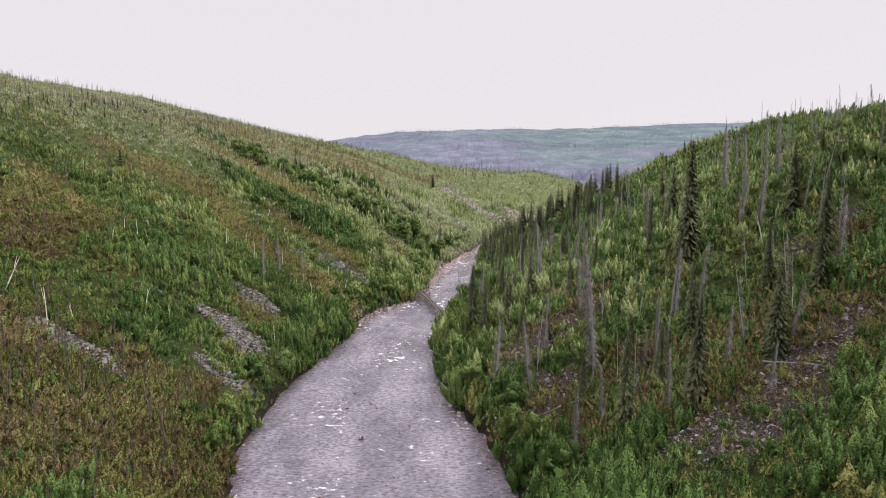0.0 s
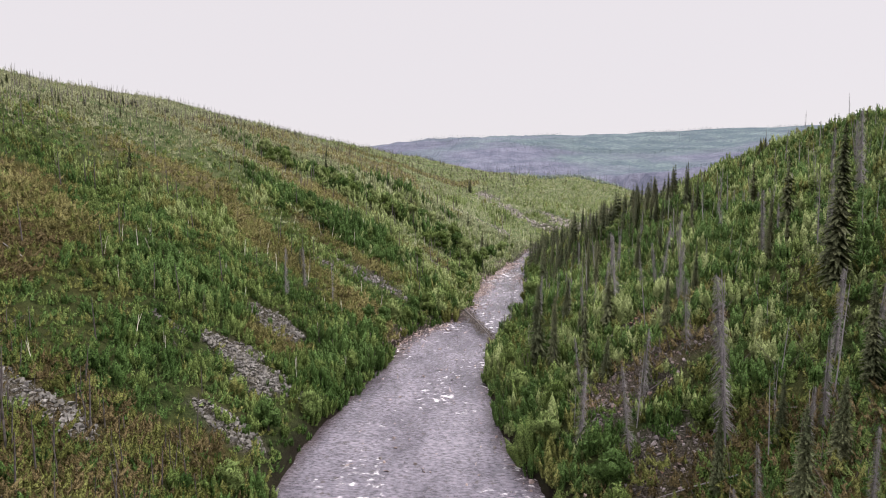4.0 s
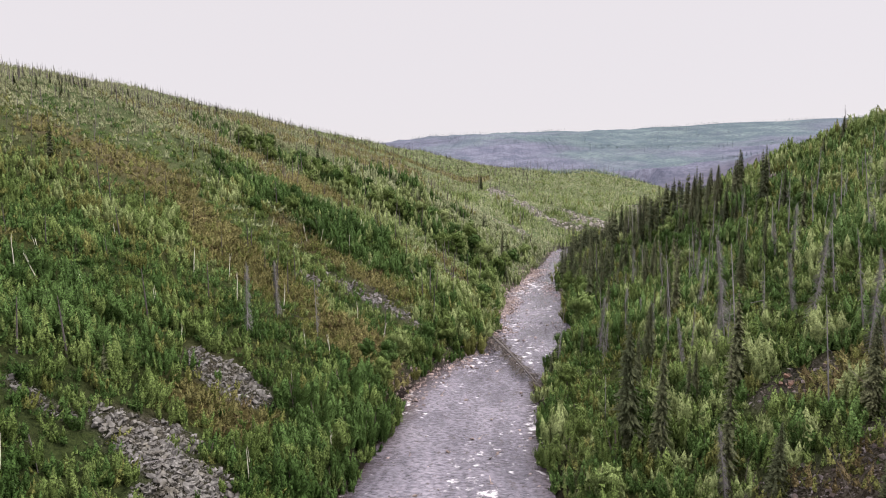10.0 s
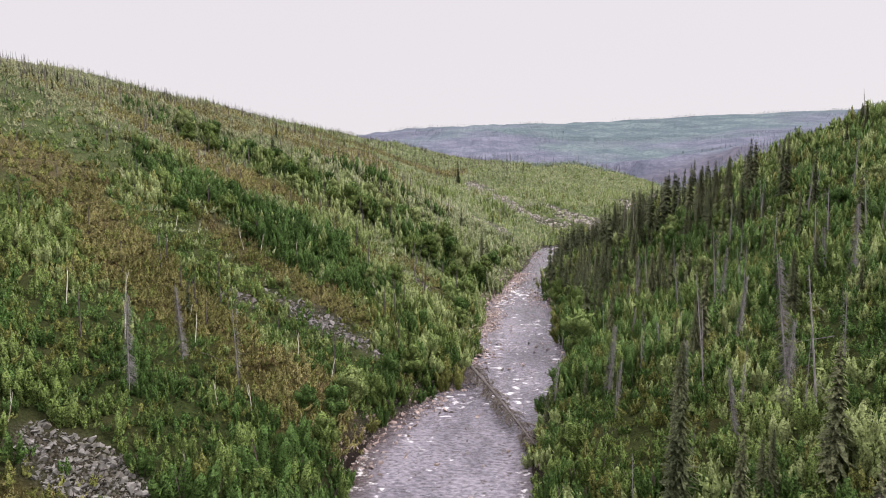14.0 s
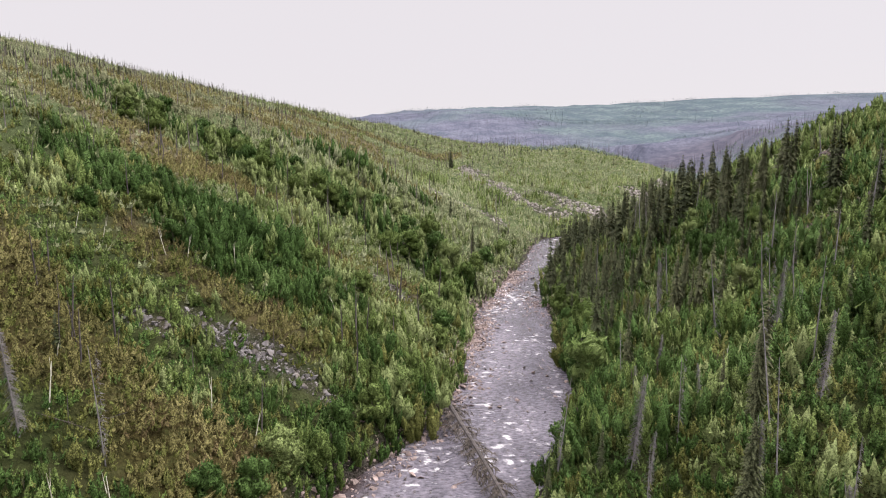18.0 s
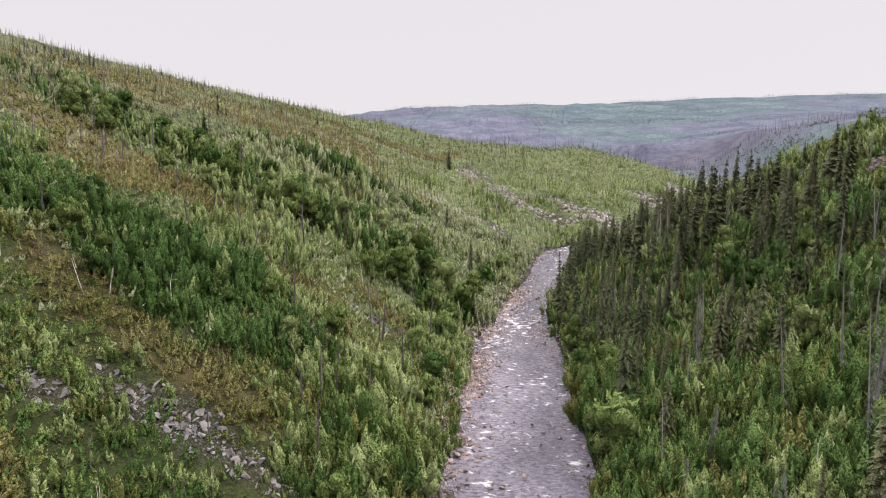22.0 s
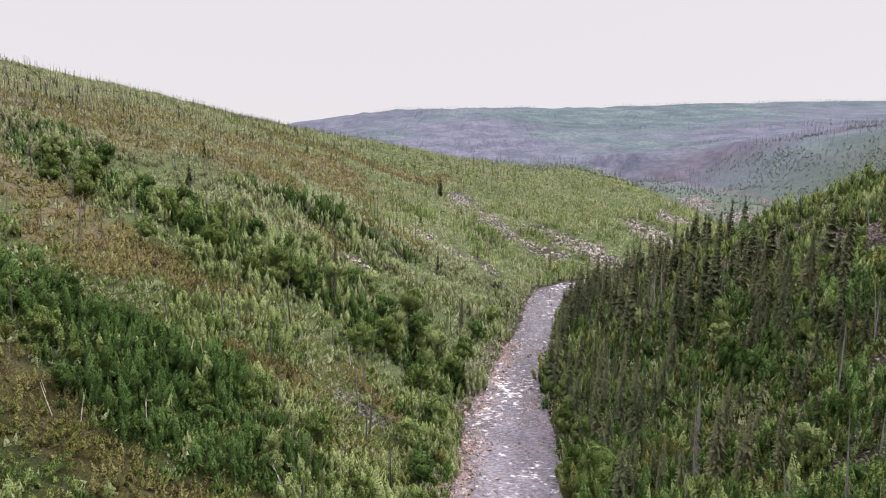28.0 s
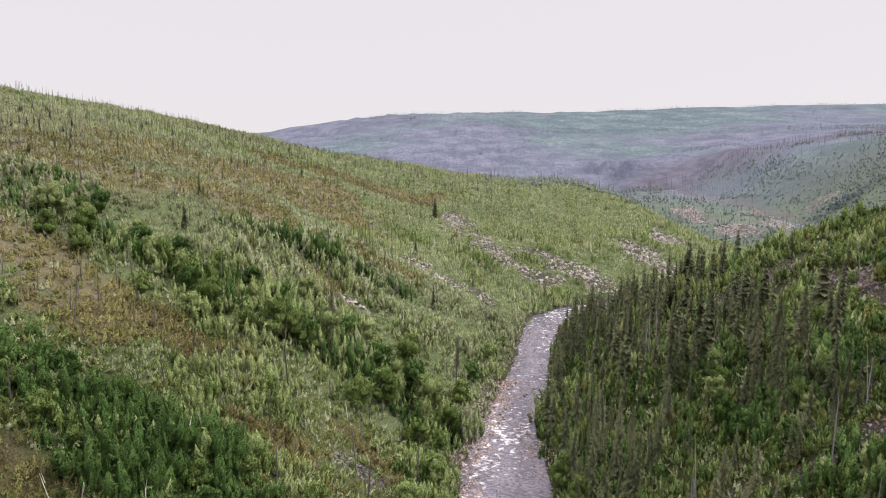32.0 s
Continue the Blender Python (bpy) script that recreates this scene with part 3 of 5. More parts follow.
def bush_stem(rng):
    a, r = rng.uniform(0, 6.28), rng.uniform(0.02, 0.2)
    return tube([(0, 0, -0.08), (r * 0.5 * math.cos(a), r * 0.5 * math.sin(a), 0.35), (r * math.cos(a), r * math.sin(a), 0.75)], [0.022, 0.016, 0.006], 4)


def leaf_lobe(rng, centre, radius, sides=7, rings=5):
    """The dense inside of a rounded mass of leaves."""
    verts = [(centre[0], centre[1], centre[2] - radius)]
    for n in range(1, rings):
        e = math.pi * n / rings
        for k in range(sides):
            a, g = 2 * math.pi * (k + 0.5 * n) / sides, radius * rng.uniform(0.78, 1.08)
            verts.append((centre[0] + g * math.sin(e) * math.cos(a), centre[1] + g * math.sin(e) * math.sin(a), centre[2] - g * math.cos(e)))
    verts.append((centre[0], centre[1], centre[2] + radius))
    tris, last = [(0, 1 + (k + 1) % sides, 1 + k) for k in range(sides)], len(verts) - 1
    for n in range(rings - 2):
        for k in range(sides):
            p, q = 1 + n * sides + k, 1 + n * sides + (k + 1) % sides
            tris += [(p, q, q + sides), (p, q + sides, p + sides)]
    base = 1 + (rings - 2) * sides
    tris += [(base + k, base + (k + 1) % sides, last) for k in range(sides)]
    return np.array(verts, float), np.array(tris)


def tree_crown(rng, count, leaf):
    """A broad crown of rounded leafy limbs over a bare foot, one metre high."""
    lobes = [(0, 0, 0.76, 0.19)]
    lobes += [(g * math.cos(a), g * math.sin(a), z, q) for a, g, z, q in zip(rng.uniform(0, 6.28, 13), rng.uniform(0.10, 0.29, 13), rng.uniform(0.22, 0.72, 13), rng.uniform(0.10, 0.17, 13))]
    shapes = [leaf_lobe(rng, b[:3], 0.86 * b[3]) for b in lobes]
    lobes = np.array(lobes)[rng.integers(0, len(lobes), count)]
    d = rng.normal(0, 1, (count, 3)) + np.array([0, 0, 0.3])
    d /= np.linalg.norm(d, axis=1)[:, None]
    shapes.append(scales(lobes[:, :3] + d * lobes[:, 3:4] * rng.uniform(0.85, 1.1, (count, 1)), d, leaf * rng.uniform(0.6, 1.3, count), rng, 0.4, 0.5))
    return joined(shapes)


def tree_stem(rng):
    parts = [tube([(0, 0, -0.05), (0.01, 0.01, 0.3), (0.0, 0.02, 0.75)], [0.03, 0.022, 0.008], 6)]
    for n in range(5):
        a, z = rng.uniform(0, 6.28), rng.uniform(0.2, 0.5)
        parts.append(tube([(0, 0, z), (0.11 * math.cos(a), 0.11 * math.sin(a), z + 0.12), (0.22 * math.cos(a), 0.22 * math.sin(a), z + 0.2)], [0.012, 0.008, 0.003], 4))
    return joined(parts)


def spruce_crown(rng, whorls, per, wide=0.105, bare_foot=0.06, ragged=0.35, sprays=3):
    """Drooping boughs in whorls round a spire, each a row of narrow needle sprays, one metre high."""
    verts, tris = [], []
    for n in range(whorls):
        u = bare_foot + (1 - bare_foot) * (n + rng.uniform(0, 0.8)) / whorls
        reach = wide * (1.03 - u) ** 0.62 * (0.6 + 0.4 * min(1, u * 5))
        for k in range(per):
            a = 2 * math.pi * (k + rng.uniform(-0.4, 0.4)) / per + n * 1.3
            r = reach * rng.uniform(1 - ragged, 1 + ragged)
            c, s, drop = math.cos(a), math.sin(a), r * rng.uniform(0.2, 0.8)
            for m in range(sprays):
                f0, f1 = m / sprays, min(1.0, (m + 1.5) / sprays)
                w = (0.30 * r * (1.1 - f0) + 0.004) * rng.uniform(0.5, 1.1) * (1.6 / sprays + 0.3)
                lift, b = rng.uniform(-0.15, 0.25) * r, len(verts)
                z0, z1 = u - drop * f0, u - drop * f1
                verts += [(f0 * r * c - w * s, f0 * r * s + w * c, z0 - 0.5 * w), (f1 * r * c, f1 * r * s, z1 - 0.1 * drop), (f0 * r * c + w * s, f0 * r * s - w * c, z0 + lift * 0.2)]
                tris += [(b, b + 1, b + 2)]
    b = len(verts)
    verts += [(0.006, 0, 0.94), (-0.006, 0.004, 0.94), (0, 0, 1.02)]
    tris += [(b, b + 1, b + 2)]
    return np.array(verts, float), np.array(tris)


def spire(sides=6):
    return tube([(0, 0, -0.04), (0, 0, 0.45), (0, 0, 0.97)], [0.014, 0.010, 0.002], sides)


def snag_twigs(rng, count, reach=0.09, low_end=0.12):
    """Short dead twigs, mostly hanging, round a bare pole one metre high."""
    verts, tris = [], []
    for n in range(count):
        u, a = rng.uniform(low_end, 0.98), rng.uniform(0, 6.28)
        r = reach * (1.1 - u) ** 0.5 * rng.uniform(0.4, 1.2)
        c, s, z = math.cos(a), math.sin(a), u - r * rng.uniform(0.2, 1.3)
        b = len(verts)
        verts += [(0, 0, u + 0.003), (0.002 * s, -0.002 * c, u - 0.003), (r * c, r * s, z)]
        verts += [(0.55 * r * c, 0.55 * r * s, 0.5 * (u + z)), (0.55 * r * c + 0.002, 0.55 * r * s, 0.5 * (u + z) - 0.003), (0.8 * r * c + 0.3 * r * s, 0.8 * r * s - 0.3 * r * c, z - 0.2 * r)]
        tris += [(b, b + 1, b + 2), (b + 3, b + 4, b + 5)]
    return np.array(verts, float), np.array(tris)


def pole(rng, thick=0.0066, snapped=False, sides=5):
    bend = rng.normal(0, 0.012, 2)
    end = 0.006 if snapped else 0.002
    return tube([(0, 0, -0.04), (bend[0], bend[1], 0.5), (2 * bend[0], 1.5 * bend[1], 1.0)], [thick, thick * 0.8, end], sides)


def stone_shape(rng, flat=0.6, tumbled=False):
    """An angular stone: the hull of a few random corners."""
    bm = bmesh.new()
    for n in range(9):
        p = Vector(rng.normal(0, 1, 3))
        p = p.normalized() * rng.uniform(0.75, 1.0)
        bm.verts.new((0.58 * p.x, 0.44 * p.y, 0.46 * flat * p.z))
    bmesh.ops.convex_hull(bm, input=bm.verts[:])
    bmesh.ops.delete(bm, geom=[v for v in bm.verts if not v.link_faces], context="VERTS")
    bmesh.ops.triangulate(bm, faces=bm.faces[:])
    bm.verts.index_update()
    v = np.array([tuple(p.co) for p in bm.verts])
    t = np.array([[p.index for p in f.verts] for f in bm.faces])
    bm.free()
    if tumbled:
        v = v @ np.array(Euler(tuple(rng.uniform(-1, 1, 3) * (0.9, 0.9, 3.1))).to_matrix())
    return v, t


# ---- ground and river ----
def lines(lo, hi, step, ends, grow):
    mid = list(np.arange(lo, hi, step))
    a, d = [lo], step
    while a[-1] > ends[0]:
        d *= grow
        a.append(a[-1] - d)
    b, d = [mid[-1]], step
    while b[-1] < ends[1]:
        d *= grow
        b.append(b[-1] + d)
    return np.array(a[:0:-1] + mid + b[1:])


def build_ground():
    xs, ys = lines(-100, 96, 0.9, (-3600, 3600), 1.13), lines(24, 262, 0.9, (-300, 4600), 1.035)
    gx, gy = np.meshgrid(xs, ys)
    gz = height(gx, gy)
    nx, ny = len(xs), len(ys)
    i = (np.arange(ny - 1)[:, None] * nx + np.arange(nx - 1)[None]).ravel()
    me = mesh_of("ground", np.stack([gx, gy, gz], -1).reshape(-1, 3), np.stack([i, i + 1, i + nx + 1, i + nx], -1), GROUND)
    smooth_shaded(me)
    d, bank, _ = to_river(gx, gy)
    shore = np.clip(1.2 - d / 1.3, 0, 1) * np.where(gy < 84, 0.2, 1)
    cover = np.ones((nx * ny, 4), np.float32)
    cover[:, 0] = dryness(gx, gy).ravel()
    cover[:, 1] = np.maximum(scree(gx, gy) * 0.75, shore * 0.9).ravel()
    # blue: the haze-tinted far-hill colours, taking over with distance
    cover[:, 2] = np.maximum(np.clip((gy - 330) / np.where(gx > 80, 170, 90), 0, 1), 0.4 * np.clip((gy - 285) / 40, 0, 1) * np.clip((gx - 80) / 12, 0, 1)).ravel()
    # alpha: strip of wet soil and painted undercut shade along the near banks
    cover[:, 3] = (np.clip(1.0 - np.maximum(d, 0) / 0.9, 0, 1) * (gy < 89)).ravel()
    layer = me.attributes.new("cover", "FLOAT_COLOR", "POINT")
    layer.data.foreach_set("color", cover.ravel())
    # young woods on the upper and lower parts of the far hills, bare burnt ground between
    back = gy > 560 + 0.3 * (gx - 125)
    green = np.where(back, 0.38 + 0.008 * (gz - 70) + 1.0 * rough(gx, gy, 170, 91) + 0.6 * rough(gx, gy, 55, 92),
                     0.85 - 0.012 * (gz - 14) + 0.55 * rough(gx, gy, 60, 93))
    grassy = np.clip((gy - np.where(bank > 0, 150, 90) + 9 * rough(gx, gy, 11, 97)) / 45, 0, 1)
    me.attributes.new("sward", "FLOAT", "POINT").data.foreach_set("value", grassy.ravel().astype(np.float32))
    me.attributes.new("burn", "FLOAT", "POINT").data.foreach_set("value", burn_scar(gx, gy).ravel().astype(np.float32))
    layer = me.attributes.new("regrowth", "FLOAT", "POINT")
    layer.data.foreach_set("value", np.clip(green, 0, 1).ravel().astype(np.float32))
    return tagged(new("ground", me), "grassy valley sides with moss, scree and dry patches", "ground", kind="structure")


def build_water():
    pts, along = [], [0.0]
    for (ax, ay, aw), (bx, by, bw) in zip(RIVER[1:-1], RIVER[2:]):
        n = max(1, int(math.hypot(bx - ax, by - ay) / 0.8))
        pts += [(ax + (bx - ax) * k / n, ay + (by - ay) * k / n, aw + (bw - aw) * k / n) for k in range(n)]
    c = np.array(pts)
    for n in range(4):
        c[1:-1] = (c[:-2] + 2 * c[1:-1] + c[2:]) / 4
    flow = np.gradient(c[:, :2], axis=0)
    flow /= np.linalg.norm(flow, axis=1)[:, None]
    right = np.stack([flow[:, 1], -flow[:, 0]], -1)
    across = np.linspace(-1, 1, 25)
    x = c[:, 0:1] + right[:, 0:1] * across * (c[:, 2:3] + 0.7)
    y = c[:, 1:2] + right[:, 1:2] * across * (c[:, 2:3] + 0.7)
    z = water_z(c[:, 1:2]) + 0.05 * rough(x, y, 1.3, 41) + 0.04 * rough(x, y, 0.7, 42) + 0.05 * rough(x, y, 4, 43)
    n, m = x.shape
    i = (np.arange(n - 1)[:, None] * m + np.arange(m - 1)[None]).ravel()
    me = smooth_shaded(mesh_of("water", np.stack([x, y, z], -1).reshape(-1, 3), np.stack([i, i + 1, i + m + 1, i + m], -1), WATER))
    # calm brown water along the left bank below the fallen trunk, a dark margin elsewhere; the banks' reflection is
    # painted into both
    shore_dark = np.clip(1.25 - (across[None] + 1) * (c[:, 2:3] + 0.7) / 2.6, 0, 1) * np.clip((y - 70) / 12, 0, 1) * np.clip((98 - y) / 5, 0, 1)
    edge = np.clip(1.0 - (1 - across[None]) * (c[:, 2:3] + 0.7) / 2.3, 0, 1) * np.clip((100 - y) / 20, 0, 1)
    edge = np.maximum(edge, np.clip(1.0 - (across[None] + 1) * (c[:, 2:3] + 0.7) / 1.9, 0, 1) * np.clip((82 - y) / 10, 0, 1))
    shore_dark = np.maximum(shore_dark, edge)
    shore_dark = np.clip(shore_dark * (1.1 + 0.5 * rough(x, y, 2.0, 44)), 0, 1)
    me.attributes.new("shallows_reflection", "FLOAT", "POINT").data.foreach_set("value", shore_dark.ravel().astype(np.float32))
    return tagged(new("water", me), "shallow lilac-grey river with broken white ripples", "river", kind="structure")


build_ground()
build_water()
rng = np.random.default_rng(7)


def scatter(x0, x1, y0, y1, step, rng):
    gx, gy = np.meshgrid(np.arange(x0, x1, step), np.arange(y0, y1, step))
    x, y = gx.ravel(), gy.ravel()
    return x + rng.uniform(-0.55, 0.55, len(x)) * step, y + rng.uniform(-0.55, 0.55, len(x)) * step


# ---- trees that can be told apart ----
def part(name, arrays, material, parent, label="", kind=""):
    ob = new(name, mesh_of(name, *arrays, material))
    ob.parent = parent
    return tagged(ob, label, kind=kind)


def place(x, y, size, turn=0.0, lean=(0.0, 0.0), sink=0.0, tall=1.0):
    z = float(height(np.array([x]), np.array([y]))[0]) - sink
    return Matrix.Translation((x, y, z)) @ Euler((lean[0], lean[1], turn)).to_matrix().to_4x4() @ Matrix.Diagonal((size, size, size * tall, 1))


def spruce(rng, wide, label, ragged=0.35, whorls=40, per=7, sprays=2):
    top = tagged(new("spruce_tree"), label, "spruce", "spruces on the valley sides")
    part("trunk", spire(), BARK, top, "grey-brown scaly trunk")
    part("crown", spruce_crown(rng, whorls, per, 1.22 * wide, 0.02, ragged, sprays), NEEDLE, top)
    return top


def dead_spruce(rng, twigs, label, reach=0.09):
    top = tagged(new("dead_spruce"), label, "dead tree", "dead spruces on the valley sides")
    part("trunk", pole(rng), DEAD_WOOD, top)
    part("twig_mass", snag_twigs(rng, twigs, reach), DEAD_WOOD, top, kind="stuff")
    return top


def burnt_pole(rng, label, thick=0.017):
    top = tagged(new("burnt_snag"), label, "dead tree", "burnt snags on the hillside")
    part("trunk", pole(rng, thick, True), CHAR_WOOD, top)
    part("twig_mass", snag_twigs(rng, 14, 0.06, 0.3), CHAR_WOOD, top, kind="stuff")
    return top


def pale_pole(rng, label):
    top = tagged(new("broken_birch"), label, "dead tree", "broken pale trunks on the hillside")
    part("trunk", pole(rng, 0.016, True, 6), PALE_WOOD, top)
    part("splinter", tube([(0, 0, 0.7), (0.03, 0.01, 0.9), (0.07, 0.02, 1.1)], [0.010, 0.006, 0.002], 4), PALE_WOOD, top)
    return top


def bush(rng, leaf, label, count=170):
    top = tagged(new("young_birch"), label, "shrub", "shrubs on the river banks")
    for n in range(3):
        part("stem", bush_stem(rng), BARK, top)
    smooth_shaded(part("crown", sapling(rng, 9, count, 0.085, 0.12, 5, 1, 0.36), leaf, top).data)
    return top


def set_out(protos, spots, rng, lean=0.03, sink=0.1):
    """The first spots take the originals, the rest copies. Spots: x, y, height."""
    poses = [place(x, y, h, rng.uniform(0, 6.28), rng.normal(0, lean, 2), sink, rng.uniform(0.92, 1.08)) for x, y, h in spots]
    for n in range(len(protos), len(poses)):
        copy_thing(protos[n % len(protos)], poses[n])
    for thing, m in zip(protos, poses):
        thing.matrix_basis = m


def spruce_spots(rng):
    """All spruces: x, y, height."""
    x, y = scatter(-90, 92, 55, 300, 1.6, rng)
    d, side, _ = to_river(x, y)
    clump = rough(x, y, 7, 51) + 0.6 * rough(x, y, 3, 52)
    stand = (side > 0) & (y > 104 + 0.7 * np.maximum(x - 10, 0)) & (y < 192) & (d > 0.8) & (x < np.where(y < 150, 35, 38)) & (d < 32)
    chance = np.where(stand, np.clip(0.72 + 0.55 * clump, 0.15, 0.97), 0.0)
    chance = np.where(stand & (y < 118), chance * np.clip((y - 104) / 14, 0.2, 1), chance)
    chance = np.where((side > 0) & ~stand, 0.018 + 0.03 * (y > 90), chance)
    chance = np.where((side < 0), 0.010 + 0.03 * np.clip(clump - 0.5, 0, 1), chance)
    chance = np.where((side < 0) & (d > 60), 0.20 + 0.2 * clump, chance)
    chance = np.where((side < 0) & (y > 170) & (d < 40), 0.012, chance)
    chance = chance * (1 - 0.85 * scree(x, y)) * (d > 0.6)
    keep = rng.uniform(0, 1, len(x)) < chance
    x, y, side, d = x[keep], y[keep], side[keep], d[keep]
    h = (2.2 + 5.4 * rng.uniform(0, 1, len(x)) ** 1.7) * np.where(side > 0, 1.0, 0.52) * np.where((side < 0) & (d > 55), 0.62, 1.0) * np.where((side > 0) & (d > 30), 0.5, 1.0)
    return x, y, h, side


sx, sy, sh, sside = spruce_spots(rng)
own = (sside > 0) & (sy > 60) & (sy < 150)
first = np.flatnonzero(own)[:230]
rest = np.setdiff1d(np.arange(len(sx)), first)

SPRUCES = [(25.3, 57.8, 11.0), (24.9, 40.1, 6.4), (21.6, 43.8, 5.6), (6.4, 71.0, 7.8), (46.2, 131.8, 4.4), (51.3, 136.5, 4.6), (55.6, 144.7, 4.6),
           (7.5, 68.5, 7.2), (13.1, 57.9, 3.4), (10.5, 72.4, 4.0), (19.9, 39.7, 7.6), (30.4, 129.3, 7.4), (26.6, 125.6, 8.0), (28.3, 132.6, 7.0),
           (20.6, 149.6, 7.2), (26.1, 155.3, 6.8), (30.3, 133.0, 6.2), (10.0, 112.3, 6.0), (18.4, 116.0, 5.6), (-0.9, 150.0, 5.0), (-15.6, 143.2, 4.8),
           (-7.6, 236.0, 6.2), (14.2, 46.5, 5.2), (16.2, 41.6, 6.0), (17.8, 47.8, 4.2), (22.8, 48.6, 6.2), (19.2, 44.6, 4.6), (27.6, 47.4, 6.0), (29.4, 44.2, 5.0), (31.6, 47.8, 7.0), (33.2, 55.6, 6.4),
           (16.0, 64.0, 4.4), (19.4, 68.4, 5.0), (11.0, 62.2, 3.8), (24.4, 66.2, 5.4), (13.4, 90.0, 5.0), (19.0, 88.4, 4.6), (8.4, 78.0, 4.4), (10.2, 83.0, 4.8), (22.4, 92.4, 5.2)]
kinds_of_spruce = (
    (0.095, "tall narrow dark green spruce on the slope", 0.35), (0.120, "dark green spruce with drooping boughs", 0.3),
    (0.075, "slender spire-shaped black spruce", 0.45), (0.105, "ragged dark spruce with thin boughs", 0.55), (0.085, "narrow brownish-green spruce in a stand", 0.4))
set_out([spruce(rng, w, lab, r, 92, 9, 3) for w, lab, r in kinds_of_spruce], SPRUCES, rng, 0.02)
set_out([spruce(rng, w, lab, r) for w, lab, r in kinds_of_spruce], [(sx[n], sy[n], sh[n]) for n in first], rng, 0.02)
plain_spruce = [joined([spruce_crown(rng, 24, 6, w * 1.30, 0.03, 0.5, 1), spire(3)]) for w in (0.10, 0.12, 0.08, 0.105)]
stuff("spruce_wood", strewn(plain_spruce, sx[rest], sy[rest], height(sx[rest], sy[rest]), sh[rest], rng, 0.02), NEEDLE, "scattered small dark spruces on the slopes", "spruces")

# dead spruces on the right side, burnt poles on the left
DEAD = [(15.6, 49.6, 10.3), (4.1, 92.6, 6.6), (18.0, 74.6, 6.4), (14.2, 76.0, 8.2), (13.3, 77.6, 5.6), (17.4, 79.8, 5.0), (15.1, 80.8, 8.0), (12.3, 85.3, 5.6),
        (33.4, 70.3, 7.8), (27.0, 84.6, 7.2), (15.3, 113.2, 6.0), (30.6, 119.7, 5.0), (12.0, 101.4, 4.0), (18.2, 49.7, 3.8), (23.7, 50.5, 6.0), (13.7, 76.3, 4.5),
        (19.5, 47.0, 5.5), (17.3, 44.0, 5.2), (15.0, 43.5, 4.4), (21.0, 49.0, 6.4), (-20.0, 84.4, 5.6), (-16.9, 85.4, 6.0), (-20.4, 79.0, 5.4), (-16.5, 126.0, 3.4),
        (22.4, 41.5, 4.6), (24.2, 43.0, 5.6), (26.2, 41.0, 4.0), (20.2, 42.2, 3.6), (18.6, 41.0, 4.2), (28.0, 45.2, 5.2), (23.4, 37.6, 3.4), (16.8, 46.8, 4.8)]
dx_, dy_ = scatter(2, 92, 40, 215, 3.0, rng)
dd, ds, _ = to_river(dx_, dy_)
dkeep = (ds > 0) & (dd > 2) & (rng.uniform(0, 1, len(dx_)) < np.where((dy_ > 40) & (dy_ < 112), 0.36, 0.06) + 0.26 * rough(dx_, dy_, 9, 61) + 0.10 * (dd > 45))
dx_, dy_ = dx_[dkeep], dy_[dkeep]
dh = rng.uniform(2.4, 6.8, len(dx_)) * np.where((dd[dkeep] > 40) & (dy_ < 112), 0.6, 1.0)
dfirst = np.flatnonzero((dy_ < 150))[:250]
drest = np.setdiff1d(np.arange(len(dx_)), dfirst)
snags = [dead_spruce(rng, n, lab, r) for n, lab, r in (
    (520, "grey dead spruce thick with bare twigs", 0.085), (130, "thin grey dead spruce, nearly bare", 0.06),
    (360, "weathered grey dead spruce with hanging twigs", 0.095), (30, "bare grey dead trunk on the slope", 0.06))]
set_out(snags, DEAD + [(dx_[n], dy_[n], dh[n]) for n in dfirst], rng, 0.07)
plain_snag = [joined([pole(rng, 0.012, False, 3), snag_twigs(rng, 44, 0.09)]) for n in range(4)]
stuff("dead_wood", strewn(plain_snag, dx_[drest], dy_[drest], height(dx_[drest], dy_[drest]), dh[drest], rng, 0.05), DEAD_WOOD, "grey dead spruces scattered on the far slope", "dead trees")

bx_, by_ = scatter(-112, 12, 30, 330, 2.0, rng)
bd, bs, _ = to_river(bx_, by_)
bkeep = (bs < 0) & (bd > 3) & (rng.uniform(0, 1, len(bx_)) < 0.06 + 0.08 * (by_ > 112) + 0.24 * dryness(bx_, by_) + 0.60 * np.clip((bd - 30) / 25, 0, 1) + 0.10 * rough(bx_, by_, 10, 62))
bx_, by_ = bx_[bkeep], by_[bkeep]
bh = rng.uniform(1.4, 4.2, len(bx_)) * np.where(bd[bkeep] > 34, 0.66, 1.0)
bfirst = np.flatnonzero((by_ < 135) & (bx_ > -60))[:190]
brest = np.setdiff1d(np.arange(len(bx_)), bfirst)
poles = [burnt_pole(rng, lab) for lab in ("thin charred bare trunk standing in grass", "leaning burnt snag on the hillside", "short blackened stem among shrubs")]
set_out(poles, [(bx_[n], by_[n], bh[n]) for n in bfirst], rng, 0.07)
plain_pole = [joined([pole(rng, 0.022, True, 3), snag_twigs(rng, 7, 0.06, 0.3)]) for n in range(4)]
stuff("burnt_wood", strewn(plain_pole, bx_[brest], by_[brest], height(bx_[brest], by_[brest]), bh[brest], rng, 0.06), BURNT_WOOD, "burnt bare stems along the upper hillside", "dead trees")

